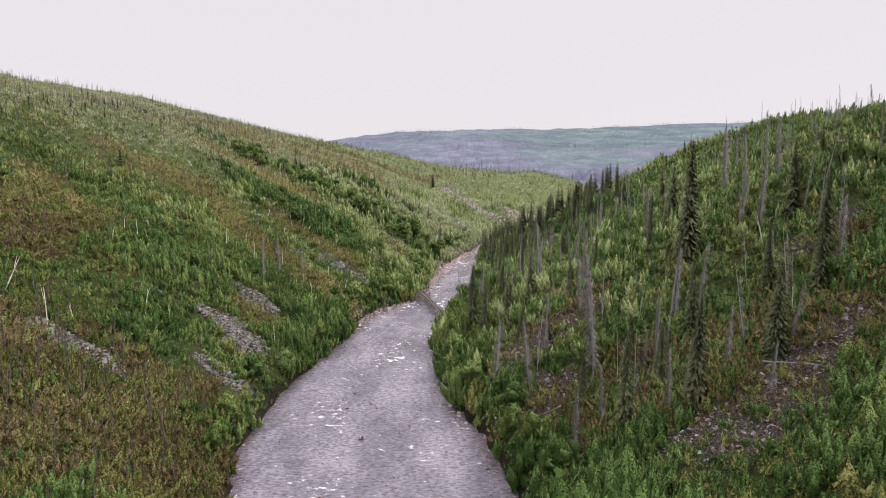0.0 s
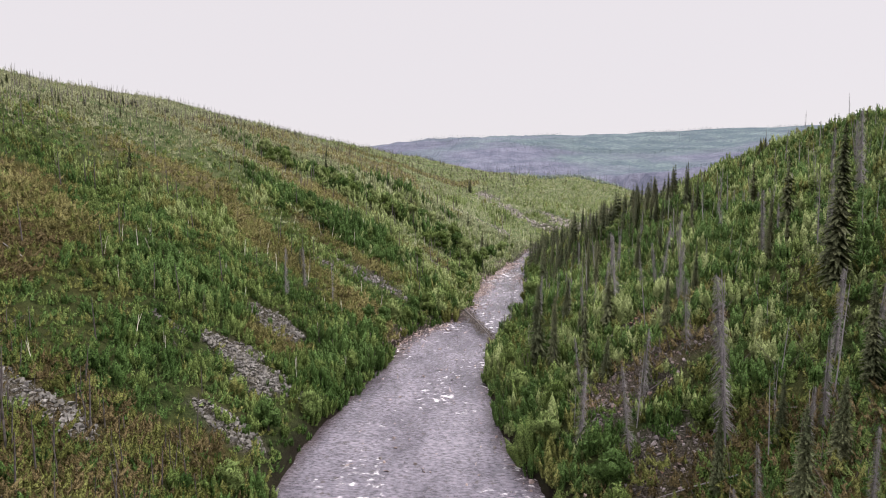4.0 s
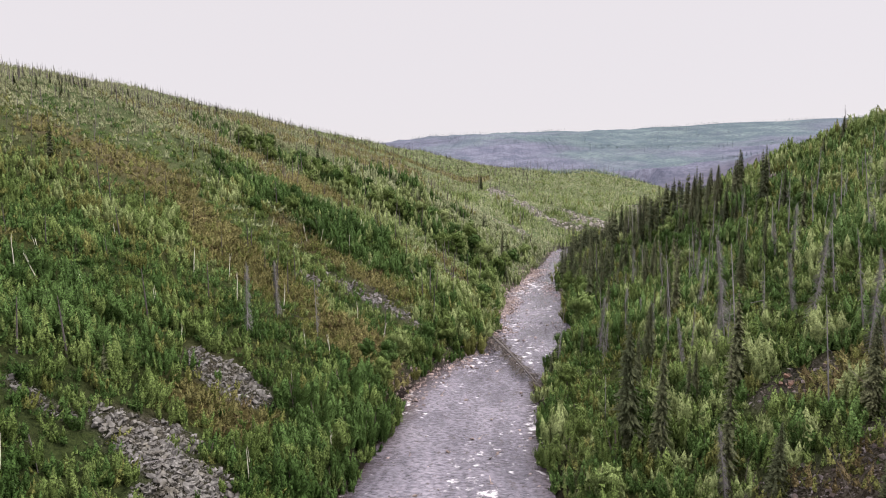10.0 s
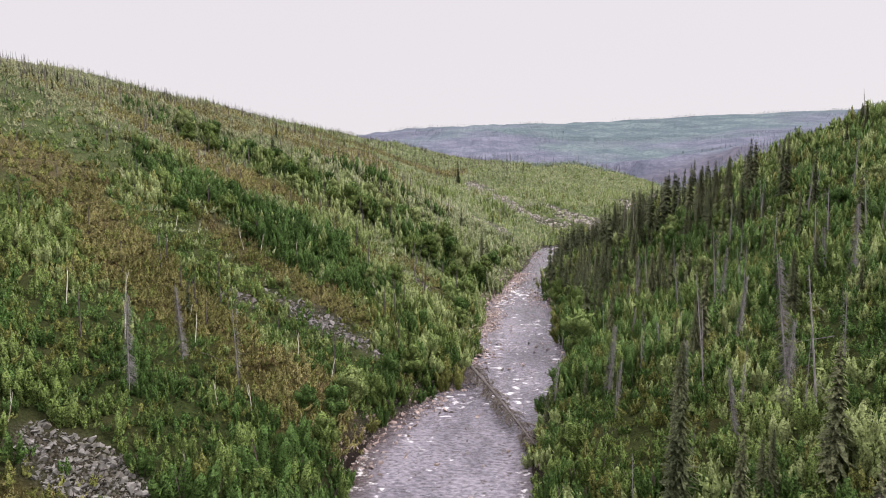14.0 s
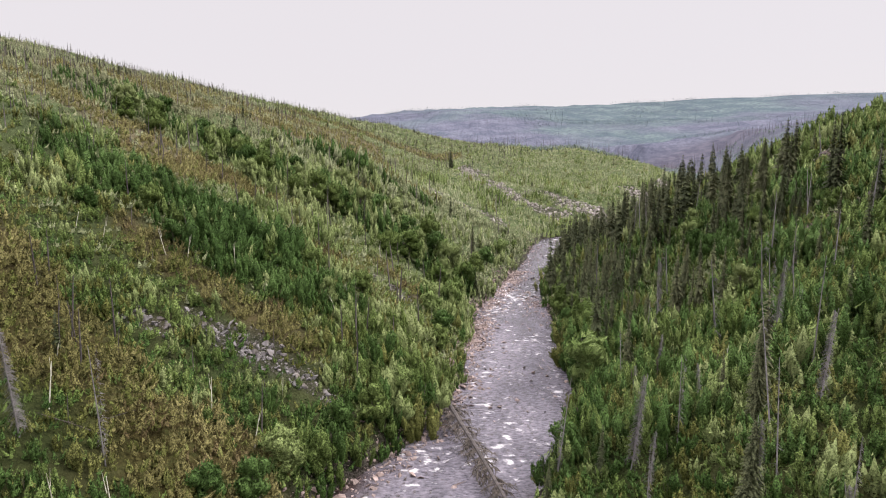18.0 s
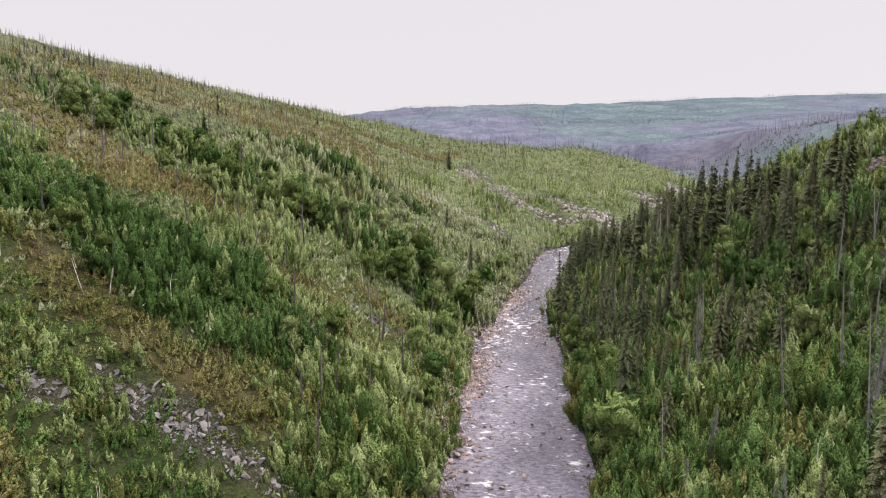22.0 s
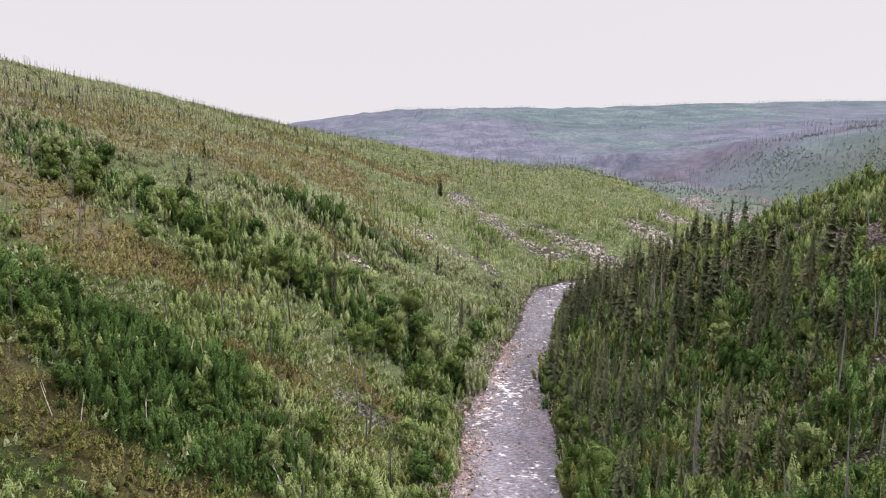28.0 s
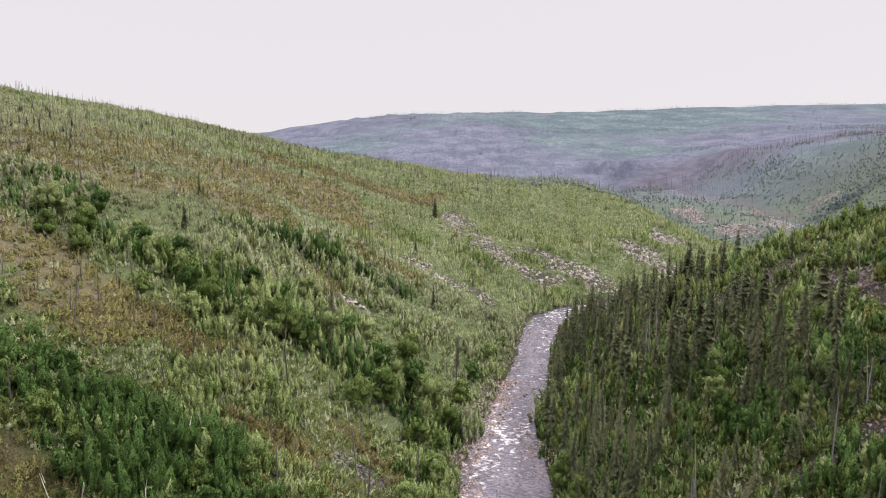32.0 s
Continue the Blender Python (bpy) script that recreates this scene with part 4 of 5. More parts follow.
# thin charred stems in the dry scrub near the start
cx_, cy_ = scatter(-32, -10, 30, 50, 1.1, rng)
cd, _, _ = to_river(cx_, cy_)
ok = (cd > 1.5) & (rng.uniform(0, 1, len(cx_)) < 0.55)
thin = [burnt_pole(rng, "slim black burnt stem in dry scrub", 0.020) for n in range(3)]
cx_, cy_ = cx_[ok], cy_[ok]
set_out(thin, [(a, b, c) for a, b, c in zip(cx_[::2], cy_[::2], rng.uniform(1.1, 2.6, len(cx_[::2])))], rng, 0.06)
plain_thin = [joined([pole(rng, 0.020, True, 3), snag_twigs(rng, 10, 0.06, 0.3)]) for n in range(4)]
stuff("burnt_stems", strewn(plain_thin, cx_[1::2], cy_[1::2], height(cx_[1::2], cy_[1::2]), rng.uniform(1.0, 2.4, len(cx_[1::2])), rng, 0.06), CHAR_WOOD, "slim black burnt stems in dry scrub", "dead trees")
# dead brush on the scree of the right bank
qx, qy = scatter(8, 40, 34, 66, 1.15, rng)
qd, qs, _ = to_river(qx, qy)
ok = (qs > 0) & (qd > 3) & (rng.uniform(0, 1, len(qx)) < 0.45 + 0.35 * rough(qx, qy, 4, 63))
qx, qy = qx[ok], qy[ok]
brush = [joined([snag_twigs(rng, 46, 0.20, 0.05), pole(rng, 0.014, True, 3)]) for n in range(5)]
stuff("dead_brush", strewn(brush, qx, qy, height(qx, qy), rng.uniform(0.8, 2.0, len(qx)), rng, 0.55), LOG_WOOD, "tangled dead twigs and brush on the scree", "dead brush")

PALE = [(-25.8, 45.9, 2.9), (-31.2, 72.2, 2.6), (-22.2, 57.4, 1.9), (-29.9, 47.1, 2.8), (-24.9, 47.9, 2.0), (-30.9, 71.3, 2.2), (-28.2, 72.0, 1.8), (-24.0, 56.6, 2.6),
        (-15.1, 82.8, 2.2), (-16.8, 81.9, 1.8), (-24.8, 74.4, 2.4), (-22.7, 73.2, 1.4), (-19.4, 107.6, 2.4), (-22.6, 106.1, 2.3), (-24.2, 106.1, 2.2), (-19.3, 115.9, 2.0),
        (-11.6, 108.2, 1.6), (-21.1, 113.9, 1.6), (-22.5, 124.4, 2.2), (27.5, 43.5, 2.4), (14.5, 96.0, 2.6), (30.2, 54.0, 2.8)]
px_, py_ = -34 + 26 * rng.uniform(0, 1, 26), 62 + 66 * rng.uniform(0, 1, 26)
PALE += [(float(a), float(b), float(c)) for a, b, c in zip(px_, py_, rng.uniform(1.3, 2.6, 26))]
pales = [pale_pole(rng, lab) for lab in ("broken bleached birch trunk standing on the slope", "short pale splintered stump among shrubs")]
set_out(pales, PALE, rng, 0.16)

# ---- shrubs ----
def in_sight(x, y):
    """The wedge of the valley that opens ahead of the flight."""
    return (x > -0.80 * y - 5) & (x < 0.72 * y + 9)


def spots(step, region, rng):
    x, y = scatter(-112, 92, 26, 345, step, rng)
    d, side, _ = to_river(x, y)
    near = (y < 130) & (d < 32)
    mid = ~near & (y < 178) & (d < 75)
    pick = (near, mid, ~near & ~mid)[region] & in_sight(x, y) & (d > np.where(y < 88, -0.25, -0.1)) & ~((side > 0) & (x > 80))
    return x[pick], y[pick], d[pick], side[pick]


def muted(kind, x, y, side, d, rng):
    """The upper left slope burnt hard: olive and tan regrowth, its colour dulled for haze, replaces the rest."""
    much = np.where(side < 0, np.clip((d - 34 + 6 * rough(x, y, 9, 79)) / 12, 0, 1) * np.clip((y - 88) / 30, 0, 1) * np.clip((235 - y) / 50, 0.12, 1), 0) * np.where(kind == 1, 0.35, 0.9)
    swap = np.array([7, 1, 7, 3, 8, 7, 7, 7, 8])[kind]
    return np.where(rng.uniform(0, 1, len(x)) < much, swap, kind)


def leaf_kinds(x, y, side, d, dry, thick, rng):
    hue = rng.uniform(0, 1, len(x)) - 0.16 * rough(x, y, 4.5, 77)
    kind = np.select([hue < 0.64, hue < np.where(y < 100, 0.69, 0.80), hue < np.where(y < 108, 0.93, 0.85), hue < 0.97], [0, 2, 1, 0], 2)
    kind = np.where((dry > 0.45) & (hue < 0.60), 2, kind)
    kind = np.where((dry > 0.45) & (hue > 0.66) & (hue < 0.74), 4, kind)
    kind = np.where((dry > 0.45) & (y > 64) & (hue < 0.62) & (hue > 0.06), 3, kind)
    kind = np.where((dry > 0.45) & (y < 62) & (hue > 0.2) & (hue < 0.5), np.where(hue < 0.33, 1, 4), kind)
    kind = np.where((thick > 0.4) & (hue < np.where(y > 125, 0.50, 0.82)), 1, np.where(thick > 0.4, 0, kind))
    # the farther up the valley, the more saplings take the haze-paled leaves
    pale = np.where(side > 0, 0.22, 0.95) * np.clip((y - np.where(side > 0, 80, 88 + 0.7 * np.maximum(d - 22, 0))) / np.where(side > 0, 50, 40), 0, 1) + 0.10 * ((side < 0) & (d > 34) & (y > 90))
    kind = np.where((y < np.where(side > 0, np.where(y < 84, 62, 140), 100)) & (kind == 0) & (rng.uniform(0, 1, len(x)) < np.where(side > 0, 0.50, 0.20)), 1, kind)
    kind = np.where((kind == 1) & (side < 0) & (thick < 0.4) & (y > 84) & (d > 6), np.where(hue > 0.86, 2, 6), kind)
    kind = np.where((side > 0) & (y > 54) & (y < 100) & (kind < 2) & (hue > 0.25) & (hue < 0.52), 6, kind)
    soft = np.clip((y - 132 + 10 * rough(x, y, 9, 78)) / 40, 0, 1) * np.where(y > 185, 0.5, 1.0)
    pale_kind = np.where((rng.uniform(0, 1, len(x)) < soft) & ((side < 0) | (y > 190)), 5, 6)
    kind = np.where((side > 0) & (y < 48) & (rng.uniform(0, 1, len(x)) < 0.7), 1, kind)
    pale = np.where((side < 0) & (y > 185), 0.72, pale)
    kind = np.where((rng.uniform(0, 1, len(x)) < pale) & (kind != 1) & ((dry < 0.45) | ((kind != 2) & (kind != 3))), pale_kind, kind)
    return muted(kind, x, y, side, d, rng)


greens = [LEAF_GREEN, LEAF_DARK, LEAF_OLIVE, LEAF_GOLD, LEAF_RUST, LEAF_PALE, LEAF_SOFT, LEAF_HIGH, LEAF_TAN]
names = ("green_shrubs", "dark_green_shrubs", "olive_shrubs", "golden_shrubs", "rusty_shrubs", "hazed_green_shrubs", "light_green_shrubs", "hazed_olive_shrubs", "hazed_tan_shrubs")
told = ("dense green birch and aspen saplings on the slopes", "dark green aspen thickets along the gullies", "olive willow scrub between the saplings",
        "golden-olive dwarf birch and grass on dry strips", "rust-brown dwarf birch in dry grass", "green saplings on the farther slopes, paled for haze", "light green birch saplings on the middle slope", "olive regrowth on the burnt upper slope, dulled for haze", "tan dwarf scrub on the burnt upper slope, dulled for haze")
bushes = [[bush(rng, greens[k], lab) for n in range(2)] for k, lab in enumerate(("leafy green birch sapling by the river", "dark green alder shrub by the river", "olive-green willow shrub by the river"))]
ring_shapes = ([sapling(rng, 5, 44, 0.115, 0.15, 4, 0) for n in range(16)], [sapling(rng, 3, 18, 0.13, 0.14, 3, 0, 0.32) for n in range(12)], [sapling(rng, 3, 8, 0.16, 0.16, 3, 2, 0.36) for n in range(8)])
for ring, step in enumerate((0.82, 1.0, 1.12)):
    x, y, d, side = spots(step, ring, rng)
    dry, rock, thick = dryness(x, y), scree(x, y), thicket(x, y)
    cluster = rough(x, y, 6.5, 72) + 0.5 * rough(x, y, 2.8, 73) + 0.5 * rough(x * 0.8 + y * 0.45, (y - 0.4 * x) * 0.35, 7, 71)
    chance = np.clip(0.78 + 0.42 * cluster + 0.4 * thick, 0.30, 1.0) * (1 - 0.62 * dry) * (1 - np.where((side > 0) & (y < 68), 0.50, np.where((side > 0) | (y > 90), 0.66, 0.86)) * rock)
    chance = np.where(d < 4.5, 0.97, chance)
    chance = np.where((side > 0) & (y > 84), np.maximum(chance * (1 - 0.8 * rock), 0.92 * (1 - 0.97 * rock)), chance)
    keep = rng.uniform(0, 1, len(x)) < chance
    x, y, d, side, dry, thick, cluster = (a[keep] for a in (x, y, d, side, dry, thick, cluster))
    tall = rng.uniform(0.65, 0.9, len(x)) + 1.0 * rng.uniform(0, 1, len(x)) ** 2.0
    tall = np.where((side > 0) & (y < 46), 1.5, np.where((side > 0) & (d < 4) & (y < 62), 1.25, np.where(y < 100, 0.92, 1.08))) * tall * (1.04 + 0.50 * np.clip(cluster, -0.7, 1) + np.where(y > 130, 0.8, 0.4) * thick) * np.where(d < 5, 1.15, 1.0) * (1 - 0.52 * dry) * np.where((side > 0) & (y > 96), 1.15, 1.0) * (1 + 0.15 * np.clip((y - 120) / 40, 0, 1)) * np.where(side < 0, 1 - 0.38 * np.clip((d - 34) / 12, 0, 1), 1.0)
    # low growth on the loose edges below the scree
    tall = tall * (1 - 0.55 * scree(x + 2.2 * side, y + 1.2))
    kind = leaf_kinds(x, y, side, d, dry, thick, rng)
    z = np.maximum(height(x, y) - 0.05, water_z(y) - 0.1)
    loose = np.ones(len(x), bool)
    if ring == 0:
        # the ones along the water are plants of their own
        mine = np.flatnonzero((d < 9) & (y > 62) & (y < 140) & (kind < 3))
        mine = mine[:: max(1, len(mine) // 270)][:270]
        for k in range(3):
            set_out(bushes[k], [(x[n], y[n], tall[n] * 1.2) for n in mine if kind[n] == k], rng, 0.05, 0.05)
        loose[mine] = False
    for k in range(9):
        n = np.flatnonzero((kind == k) & loose)
        if len(n):
            stuff(names[k], strewn(ring_shapes[ring], x[n], y[n], z[n], tall[n], rng, 0.07), greens[k], told[k], "shrubs", True)

# low growth between the saplings
for ring, step, shapes in ((0, 0.72, [sapling(rng, 5, 14, 0.30, 0.26, 3, 2, 0.95, 0.5) for n in range(10)]), (2, 1.35, [sapling(rng, 3, 3, 0.42, 0.42, 3, 2, 0.95, 0.5) for n in range(6)]), (1, 1.12, [sapling(rng, 4, 6, 0.36, 0.34, 3, 2, 0.9, 0.5) for n in range(8)])):
    x, y, d, side = spots(step, ring, rng)
    dry = dryness(x, y)
    keep = (d > 0.2) & (rng.uniform(0, 1, len(x)) < np.where(scree(x, y) < 0.4, np.clip(0.62 + 0.30 * dry + np.maximum(y - 86, 0) / 40, 0, 1), np.where((side > 0) & (y < 68), 0.42, 0.10)))
    x, y, dry, d, side = x[keep], y[keep], dry[keep], d[keep], side[keep]
    tall = rng.uniform(0.36, 0.80, len(x)) * (1 + 0.40 * dry)
    # low growth takes the haze-paled leaf colour up the valley too
    pale = 0.85 * np.clip((y - 98) / 45, 0, 1)
    pick = rng.uniform(0, 1, len(x)) + 0.75 * dry - 0.30 * rough(x, y, 5, 74) - 0.3 * thicket(x, y)
    pick = np.where((y < 64) & (dry > 0.4) & (rng.uniform(0, 1, len(x)) < 0.55), 5, pick)
    pick = np.where((y > 64) & (dry > 0.3) & (rng.uniform(0, 1, len(x)) < 0.75 * dry), 7, pick)
    pick = np.where((rng.uniform(0, 1, len(x)) < pale) & (dry < 0.4), 20, pick)
    kind = np.select([pick < np.where((y < 100) & ((side < 0) | (y < 50)), 0.50, 0.22), pick < np.where(y < 100, 0.80, 0.68), pick < 1.55, pick < 6, pick < 9], [1, 0, 2, 4, 3], 5)
    kind = muted(kind, x, y, side, d, rng)
    for k in range(9):
        n = np.flatnonzero(kind == k)
        if not len(n):
            continue
        stuff(names[k], strewn(shapes, x[n], y[n], height(x[n], y[n]) - 0.03, tall[n], rng, 0.1), greens[k], "low undergrowth of herbs and dwarf shrubs", "undergrowth", True)

# leafy young trees between the spruces of the right bank
x, y = scatter(2, 46, 92, 172, 1.25, rng)
d, side, _ = to_river(x, y)
keep = (side > 0) & (d > 0.8) & (rng.uniform(0, 1, len(x)) < np.clip(0.72 + 0.5 * rough(x, y, 6, 66), 0.25, 1) * (1 - 0.9 * scree(x, y)))
x, y, d = x[keep], y[keep], d[keep]
tall = rng.uniform(1.1, 2.7, len(x)) * (1 + 0.35 * rough(x, y, 6, 66)) * np.where((y > 116) & (x < 36), 0.72, 1.0)
fresh = rng.uniform(0, 1, len(x)) + 0.4 * rough(x, y, 9, 67) + 0.30 * np.clip((d - 16) / 10, 0, 1)
for leaf, lo, hi, name, lab in ((LEAF_DARK, -9, 0.46, "dark_green_shrubs", told[1]), (LEAF_GREEN, 0.46, 0.84, "green_shrubs", told[0]), (LEAF_YELLOW, 0.84, 0.94, "yellow_green_shrubs", "fresh yellow-green birch saplings between spruces"), (LEAF_SOFT, 0.94, 9, "light_green_shrubs", told[6])):
    n = np.flatnonzero((fresh >= lo) & (fresh < hi))
    stuff(name, strewn(ring_shapes[1], x[n], y[n], height(x[n], y[n]) - 0.05, tall[n], rng, 0.07), leaf, lab, "shrubs", True)

# close dwarf scrub on the dry foot of the left slope, and herbs at the foot of the right one
scrub = [sapling(rng, 5, 16, 0.26, 0.20, 3, 2, 0.62, 0.5) for n in range(8)]
for x0, x1, mix in ((-36, -9, (2, 1, 2, 4, 2, 4)), (9, 38, (1, 0, 1, 2, 1, 0))):
    x, y = scatter(x0, x1, 25, 50, 0.62, rng)
    d, side, _ = to_river(x, y)
    keep = (d > 0.5) & (scree(x, y) < 0.3)
    x, y = x[keep], y[keep]
    kind = np.array(mix)[rng.integers(0, 6, len(x))]
    for k in sorted(set(mix)):
        n = np.flatnonzero(kind == k)
        stuff(names[k], strewn(scrub, x[n], y[n], height(x[n], y[n]) - 0.03, rng.uniform(0.45, 0.95, len(n)), rng, 0.1), greens[k], "close low scrub of dwarf birch and herbs", "undergrowth", True)

# thinner growth on the slopes behind the start and beyond the wedge
x, y = scatter(-74, 70, -24, 92, 1.9, rng)
d, side, _ = to_river(x, y)
keep = (d > 0.3) & (~in_sight(x, y) | (y < 27)) & (rng.uniform(0, 1, len(x)) < 0.85)
x, y = x[keep], y[keep]
kind = rng.integers(0, 3, len(x))
for k in range(3):
    n = np.flatnonzero(kind == k)
    stuff(names[k], strewn(ring_shapes[2], x[n], y[n], height(x[n], y[n]) - 0.05, rng.uniform(1.0, 2.4, len(n)), rng, 0.07), greens[k], told[k], "shrubs", True)

# larger leafy trees by the water
leafy = []
for leaf, lab in ((LEAF_YELLOW, "yellow-green poplar leaning over the river"), (LEAF_GREEN, "round leafy green poplar on the slope"), (LEAF_GREEN, "bushy green alder beside the water"), (LEAF_DARK, "dark green alder among saplings")):
    top = tagged(new("poplar"), lab, "tree", "leafy trees on the banks and in the gullies")
    part("trunk", tree_stem(rng), BARK, top)
    smooth_shaded(part("crown", tree_crown(rng, 620, 0.085), leaf, top).data)
    leafy.append(top)
gully = [(float(a), float(b), float(c)) for a, b, c in zip(-46 + 0.94 * np.arange(46), 139.4 - 0.066 * np.arange(46) + rng.normal(0, 3.6, 46), rng.uniform(1.8, 3.8, 46) + 0.030 * np.arange(46))]
gully += [(float(a), float(b), float(c)) for a, b, c in zip(-32 + 22 * rng.uniform(0, 1, 16), 111.5 + rng.normal(0, 2.4, 16), rng.uniform(1.8, 2.8, 16))]
set_out(leafy, [(8.2, 106.6, 5.0), (9.2, 115.0, 5.2), (9.0, 127.0, 3.6), (8.6, 119.5, 3.3), (9.6, 140.0, 3.6), (30.2, 129.4, 3.0), (7.0, 60.0, 3.0), (9.4, 50.5, 3.4),
                (-12.6, 62.0, 2.6), (-11.6, 72.0, 2.8), (-11.2, 84.0, 2.8), (-8.6, 96.0, 2.8), (-4.8, 120.0, 3.0), (-2.6, 131.0, 2.8), (15.4, 51.6, 2.6), (-11.4, 88.2, 2.6), (-10.6, 91.0, 3.2), (-9.2, 93.2, 2.6), (-7.0, 98.4, 3.0), (-12.8, 86.6, 2.4), (-5.6, 101.8, 2.6), (-12.4, 76.8, 2.6), (-13.4, 68.0, 2.4), (-14.2, 57.0, 2.8),
                (-13.4, 48.6, 2.4), (-12.2, 43.2, 2.6), (-3.6, 111.5, 2.8), (-3.4, 115.8, 3.2), (-2.8, 125.4, 3.4), (-1.8, 134.6, 4.0), (-0.4, 142.4, 3.4), (1.2, 149.2, 3.0), (3.6, 157.0, 3.2), (-4.6, 129.6, 3.6), (6.0, 164.6, 2.2),
                (5.4, 63.0, 2.6), (6.2, 57.4, 3.0), (9.0, 47.6, 2.8), (10.4, 44.6, 3.2), (11.6, 40.8, 3.0), (4.6, 66.8, 2.6), (3.8, 74.0, 2.8), (4.0, 83.0, 2.8), (5.0, 94.0, 3.0), (9.4, 109.0, 3.0), (9.6, 123.0, 3.2), (9.8, 133.0, 3.0)], rng, 0.05)

grove = []
for leaf, lab in ((LEAF_GREEN, "leafy green aspen in a gully thicket"), (LEAF_SOFT, "bushy light green birch in a gully thicket"), (LEAF_GREEN, "leafy green birch in a gully thicket"), (LEAF_DARK, "bushy dark green alder in a gully thicket")):
    top = tagged(new("aspen"), lab, "tree", "leafy trees in the gullies")
    part("trunk", tree_stem(rng), BARK, top)
    smooth_shaded(part("crown", tree_crown(rng, 520, 0.085), leaf, top).data)
    grove.append(top)
gully += [(float(a), float(b), float(c)) for a, b, c in zip(19 + 22 * rng.uniform(0, 1, 26), 109 + 26 * rng.uniform(0, 1, 26), rng.uniform(1.9, 3.4, 26))]
set_out(grove, gully, rng, 0.05)

# far woods
fx, fy = scatter(-500, 1100, 430, 1420, 5.6, rng)
ftall = rough(fx, fy, 120, 81) + 0.6 * rough(fx, fy, 45, 82) + 0.5 * rough(fx, fy, 18, 84)
keep = (rng.uniform(0, 1, len(fx)) < 0.05 + 1.25 * ftall) & (np.abs(fx - 0.02 * fy) < 0.80 * fy + 30) & (fy > 595 + 0.3 * (fx - 125))
fx, fy = fx[keep], fy[keep]
cone = [spruce_crown(rng, 3, 3, 0.26, 0.1, 0.4, 1) for n in range(4)]
along = rng.uniform(0, 1, 170)
fx, fy = np.concatenate([fx, 166 + 42 * along + rng.normal(0, 3.5, 170)]), np.concatenate([fy, 371 + 14 * along + rng.normal(0, 4.5, 170)])
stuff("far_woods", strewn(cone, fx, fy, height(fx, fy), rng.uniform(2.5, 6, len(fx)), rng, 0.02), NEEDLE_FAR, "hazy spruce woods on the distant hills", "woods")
fx, fy = scatter(10, 560, 300, 700, 2.6, rng)
keep = (rng.uniform(0, 1, len(fx)) < 0.40 + 0.35 * np.clip((450 - fy) / 80, 0, 1) - 0.5 * burn_scar(fx, fy) + 0.9 * rough(fx, fy, 34, 85) + 0.4 * rough(fx, fy, 9, 86)) & (fx < 0.85 * fy) & (fy < 555 + 0.3 * (fx - 125)) & (scree(fx, fy) < 0.4)
fx, fy = fx[keep], fy[keep]
hazy = [sapling(rng, 1, 3, 0.34, 0.36, 3) for n in range(6)]
stuff("far_thickets", strewn(hazy, fx, fy, height(fx, fy), rng.uniform(0.8, 2.1, len(fx)), rng, 0.05), LEAF_HAZE, "young woods behind the spur, tinted blue-green for haze", "woods")
fx, fy = scatter(0, 760, 300, 760, 5.0, rng)
keep = (rng.uniform(0, 1, len(fx)) < 0.40 + 0.3 * rough(fx, fy, 40, 83)) & (fx < 0.85 * fy) & (fy < 550 + 0.3 * (fx - 125))
fx, fy = fx[keep], fy[keep]
sx_, sy_ = scatter(60, 900, 420, 830, 4.2, rng)
keep = (rng.uniform(0, 1, len(sx_)) < 0.75 * burn_scar(sx_, sy_)) & (sx_ < 0.8 * sy_) & (sy_ < 557 + 0.3 * (sx_ - 125))
fx, fy = np.concatenate([fx, sx_[keep]]), np.concatenate([fy, sy_[keep]])
stuff("burnt_wood", strewn(plain_pole, fx, fy, height(fx, fy), rng.uniform(2.5, 5.5, len(fx)), rng, 0.04), DEAD_FAR, "burnt stems on the farther hill, lilac-grey for haze", "dead trees")

# ---- fallen trunk over the river ----
log = tagged(new("fallen_spruce"), "fallen dead spruce lying across the river, twigs hanging", "fallen tree")
foot, tip = Vector((-3.0, 105.4, 1.35)), Vector((2.3, 88.0, 0.35))
span_ = tip - foot
log_pts = [foot + span_ * u + Vector((0, 0, 0.25 * math.sin(math.pi * u))) for u in (0, 0.25, 0.5, 0.75, 1)]
part("trunk", tube(log_pts, [0.17, 0.16, 0.13, 0.10, 0.05], 8), CHAR_WOOD, log)
twigs, along = [], span_.normalized()
for n in range(150):
    u = rng.uniform(0.05, 1.0)
    p = foot + span_ * u + Vector((0, 0, 0.25 * math.sin(math.pi * u)))
    reach = rng.uniform(0.25, 1.7) * (1.15 - 0.5 * u)
    out = (Vector((0.956, 0.29, 0)) * (1 if rng.uniform() < 0.40 else -1) * rng.uniform(0.5, 1) + along * rng.uniform(0.1, 0.6) + Vector((0, 0, rng.uniform(-0.45, 0.15)))) * reach
    twigs.append(tube([p, p + out * 0.5, p + out + Vector((0, 0, -0.15 * reach))], [0.05, 0.04, 0.02], 3))
    for m in range(6):
        q = p + out * rng.uniform(0.25, 1.0)
        twigs.append(tube([q, q + along * rng.uniform(0.15, 0.5) + Vector((rng.normal(0, 0.16), rng.normal(0, 0.08), rng.uniform(-0.35, 0.02)))], [0.036, 0.014], 3))
part("twig_mass", joined(twigs), LOG_WOOD, log, kind="stuff")

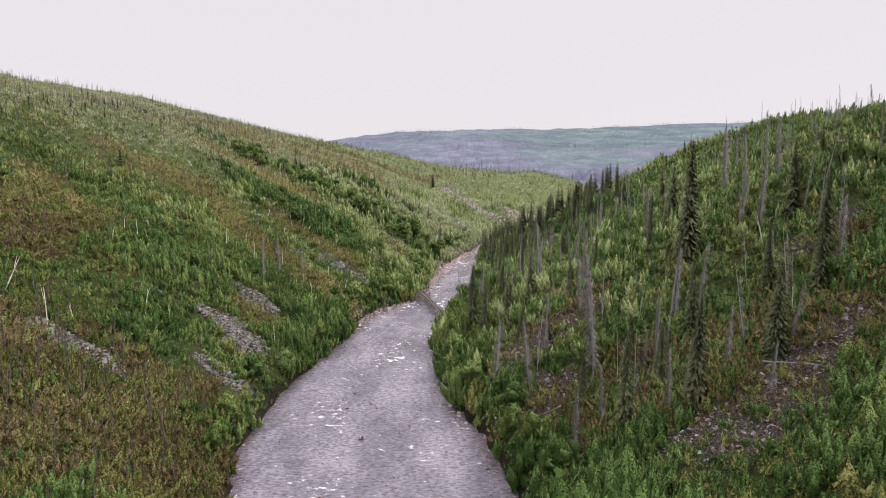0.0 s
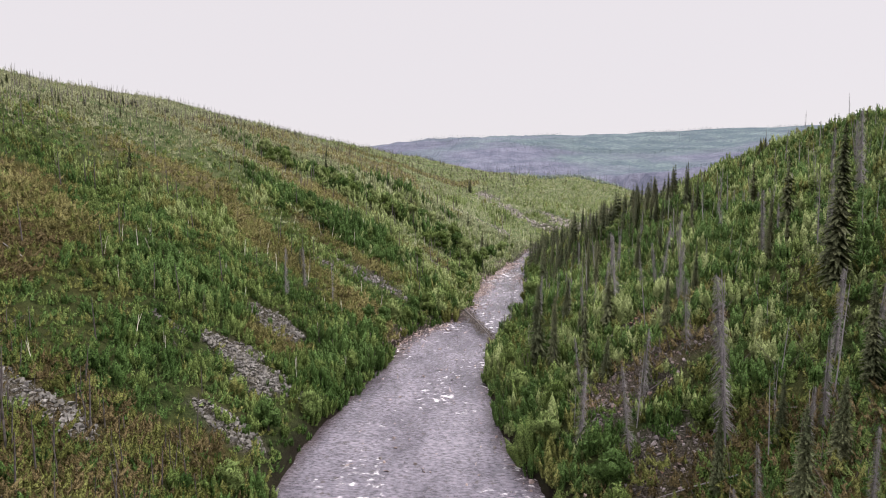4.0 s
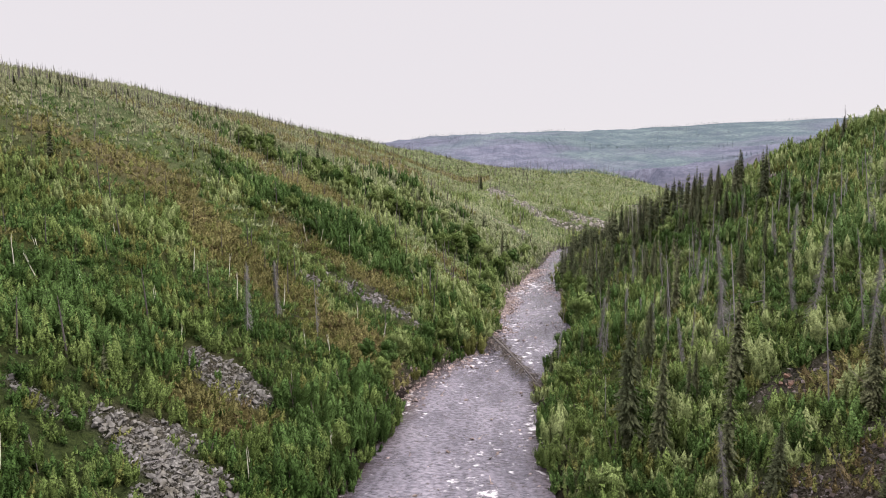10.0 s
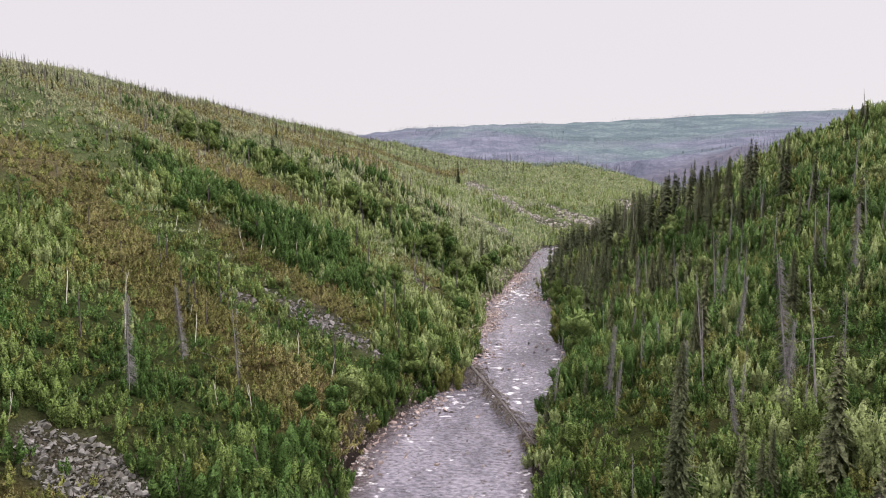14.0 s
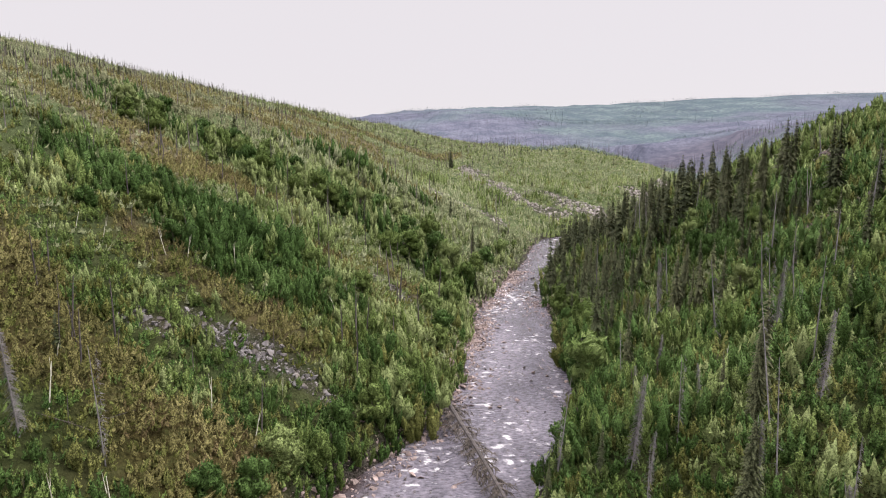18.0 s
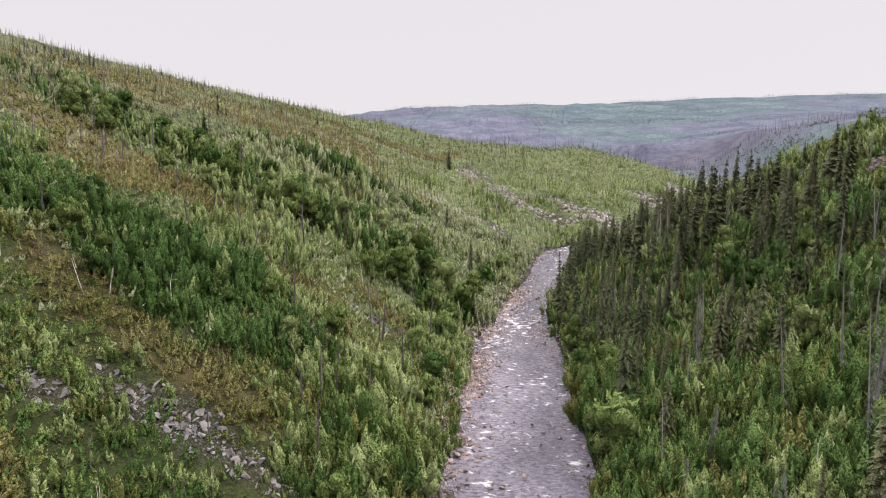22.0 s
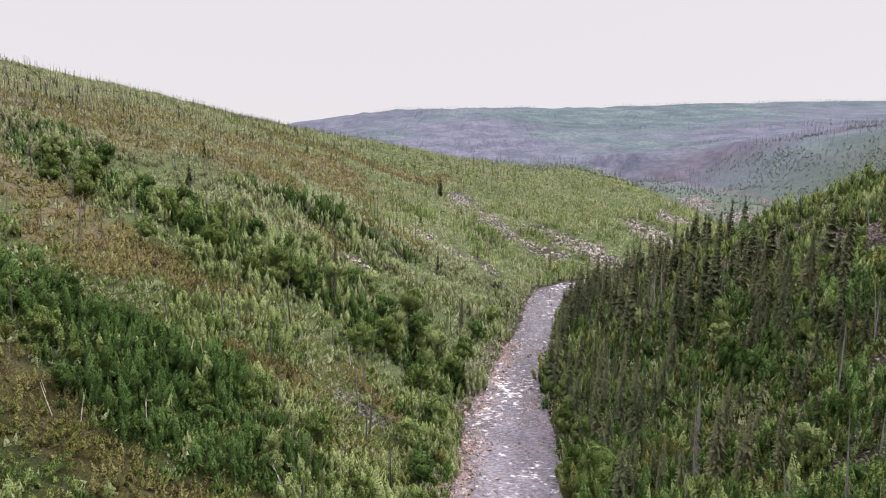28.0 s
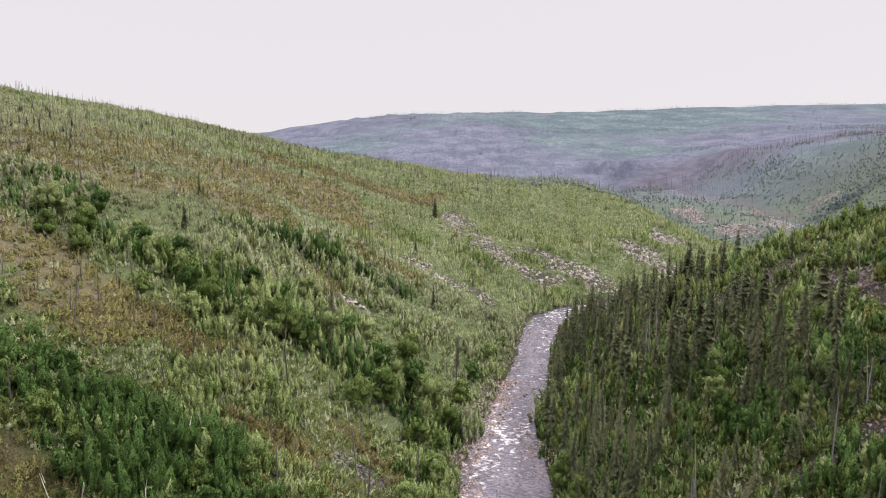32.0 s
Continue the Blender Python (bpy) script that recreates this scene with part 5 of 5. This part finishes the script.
# dead trunks lying on the slopes
lying = [tagged(new("fallen_tree"), lab, "fallen tree", "dead trunks lying on the slopes") for lab in ("grey dead trunk lying on the slope", "brown fallen trunk among shrubs", "dark fallen trunk on scree")]
for top, wood, n in zip(lying, (DEAD_WOOD, LOG_WOOD, CHAR_WOOD), (12, 30, 14)):
    part("trunk", tube([(0, 0, 0), (0.01, 0.02, 0.5), (0, 0, 1.0)], [0.010, 0.008, 0.003], 6), wood, top)
    part("twig_mass", snag_twigs(rng, n, 0.10, 0.3), wood, top, kind="stuff")
down = [(15.4, 47.0, 4.5), (18.5, 45.5, 5.0), (20.6, 45.0, 3.6), (24.0, 40.0, 5.5), (13.6, 55.0, 3.8), (14.6, 57.5, 4.4), (22.5, 46.5, 4.0), (27.0, 43.0, 4.6), (-23.5, 60.5, 3.0), (-19.5, 62.0, 2.6)]
lx_, ly_ = scatter(-34, 44, 42, 142, 6.4, rng)
ld, ls, _ = to_river(lx_, ly_)
ok = (ld > 5) & (rng.uniform(0, 1, len(lx_)) < np.where(ls > 0, 0.55, 0.32))
down += [(float(a), float(b), float(c)) for a, b, c in zip(lx_[ok], ly_[ok], rng.uniform(1.6, 3.8, int(ok.sum())))]
lies = []
for n, (x, y, size) in enumerate(down):
    turn = rng.uniform(0, 6.283)
    ends = height(np.array([x, x + size * math.cos(turn)]), np.array([y, y + size * math.sin(turn)])) + np.array([0.22, 0.40])
    a, b = Vector((x, y, ends[0])), Vector((x + size * math.cos(turn), y + size * math.sin(turn), ends[1]))
    m = Matrix.Translation(a) @ (b - a).to_track_quat("Z", "Y").to_matrix().to_4x4() @ Matrix.Diagonal((size, size, (b - a).length, 1))
    lies.append(m)
    if n > 2:
        copy_thing(lying[n % 3], m)
for top, m in zip(lying, lies):
    top.matrix_basis = m

# ---- stones ----
blocks = [stone_shape(rng, f, True) for f in (0.5, 0.7, 0.9, 0.6, 0.8, 1.0) * 3]
for spots, seed, stone, lab in ((SCREE_LEFT, 31, STONE, "loose grey angular scree on the slope"), (SCREE_MID, 37, STONE_MID, "dark grey broken rock among shrubs"), (SCREE_RIGHT, 33, STONE_RED, "loose brownish scree on the slope"), (SCREE_SPUR, 35, STONE_SPUR, "grey-purple scree on the far spur")):
    px, py = [], []
    for cx, cy, rx, ry in spots:
        n = int(rx * ry * {STONE: 230, STONE_MID: 80, STONE_RED: 80, STONE_SPUR: 15}[stone])
        a, r = rng.uniform(0, 6.28, n), np.sqrt(rng.uniform(0, 1.5, n))
        px.append(cx + r * rx * np.cos(a)), py.append(cy + r * ry * np.sin(a))
    px, py = np.concatenate(px), np.concatenate(py)
    ok = patches(px, py, spots, seed) > 0.25
    px, py = px[ok], py[ok]
    size = (0.13 + 0.50 * rng.uniform(0, 1, len(px)) ** np.where((px > 20) & (py > 105), 2.5, 4.5)) * {STONE: 1.0, STONE_MID: 1.1, STONE_RED: 0.74, STONE_SPUR: 1.9}[stone]
    stuff("scree", strewn(blocks, px, py, height(px, py) + 0.10 * size, size, rng, 0.2), stone, lab, "scree")

# cobbles along both shores
cob_x, cob_y = [], []
for y0, y1, off, count in ((84, 112, -1, 1500), (118, 156, -3, 5600), (106, 120, -1, 700), (108, 190, -1, 900), (40, 190, 1, 400), (126, 156, 1, 600)):
    y = rng.uniform(y0, y1, count)
    table = np.array(BANKS)
    edge = np.interp(y, table[:, 0], table[:, 1 if off < 0 else 2])
    inward, off = (0.8, -1) if off == -3 else (0.1, off)
    cob_x.append(edge + off * (rng.normal(-inward, 0.95, count))), cob_y.append(y)
bar = rng.normal(0, 1, (2, 900))
cob_x.append(6.7 + 0.65 * bar[0]), cob_y.append(138.0 + 3.2 * bar[1])
cob_x, cob_y = np.concatenate(cob_x), np.concatenate(cob_y)
cob_z = np.maximum(height(cob_x, cob_y), water_z(cob_y) - 0.05)
size = 0.12 + 0.55 * rng.uniform(0, 1, len(cob_x)) ** 4
stuff("bank_cobbles", strewn(blocks, cob_x, cob_y, cob_z, size, rng, 0.15), STONE_RIVER, "pinkish cobbles along the water's edge", "cobbles")

boulder_meshes = [smooth_shaded(mesh_of("boulder", *stone_shape(rng, f), STONE_RIVER)) for f in (0.55, 0.7, 0.45, 0.8)]
for me in boulder_meshes:
    bm = bmesh.new()
    bm.from_mesh(me)
    bmesh.ops.bevel(bm, geom=bm.edges[:], offset=0.06, segments=2, affect="EDGES")
    bm.to_mesh(me)
    bm.free()


def boulder(x, y, z, size, rng, label):
    ob = tagged(new("boulder", boulder_meshes[int(rng.integers(0, 4))]), label, "boulder", "boulders in the river")
    ob.matrix_basis = Matrix.Translation((x, y, z)) @ Euler((rng.normal(0, 0.2), rng.normal(0, 0.2), rng.uniform(0, 6.28))).to_matrix().to_4x4() @ Matrix.Diagonal((size, size, size, 1))


boulder(-1.3, 108.6, 0.55, 1.25, rng, "large pale boulder at the water's edge")
boulder(-2.9, 49.6, -1.55, 0.95, rng, "pale rounded boulder standing in the river")
boulder(4.3, 57.6, -1.3, 0.7, rng, "dark wet boulder near the bank")
table = np.array(BANKS)
for n in range(280):
    y = float(rng.uniform(40, 185)) if n < 120 else float(rng.uniform(104, 160)) if n < 210 else float(rng.uniform(34, 78))
    l, r = np.interp(y, table[:, 0], table[:, 1]), np.interp(y, table[:, 0], table[:, 2])
    u, s = float(rng.uniform(0.05, 0.95)), float(0.18 + 0.55 * rng.uniform() ** 2.5)
    boulder(float(l + (r - l) * u), y, float(water_z(y)) - 0.02, s, rng, "wet grey-brown stone breaking the river's surface")
# the many small stones of the riffles
y = np.concatenate([rng.uniform(40, 185, 260), rng.uniform(104, 185, 380)])
u = rng.uniform(0.04, 0.96, len(y))
x = np.interp(y, table[:, 0], table[:, 1]) * (1 - u) + np.interp(y, table[:, 0], table[:, 2]) * u
stuff("river_stones", strewn(blocks, x, y, water_z(y), 0.12 + 0.40 * rng.uniform(0, 1, len(y)) ** 3, rng, 0.15), STONE_WET, "dark wet stones in the riffles", "stones")
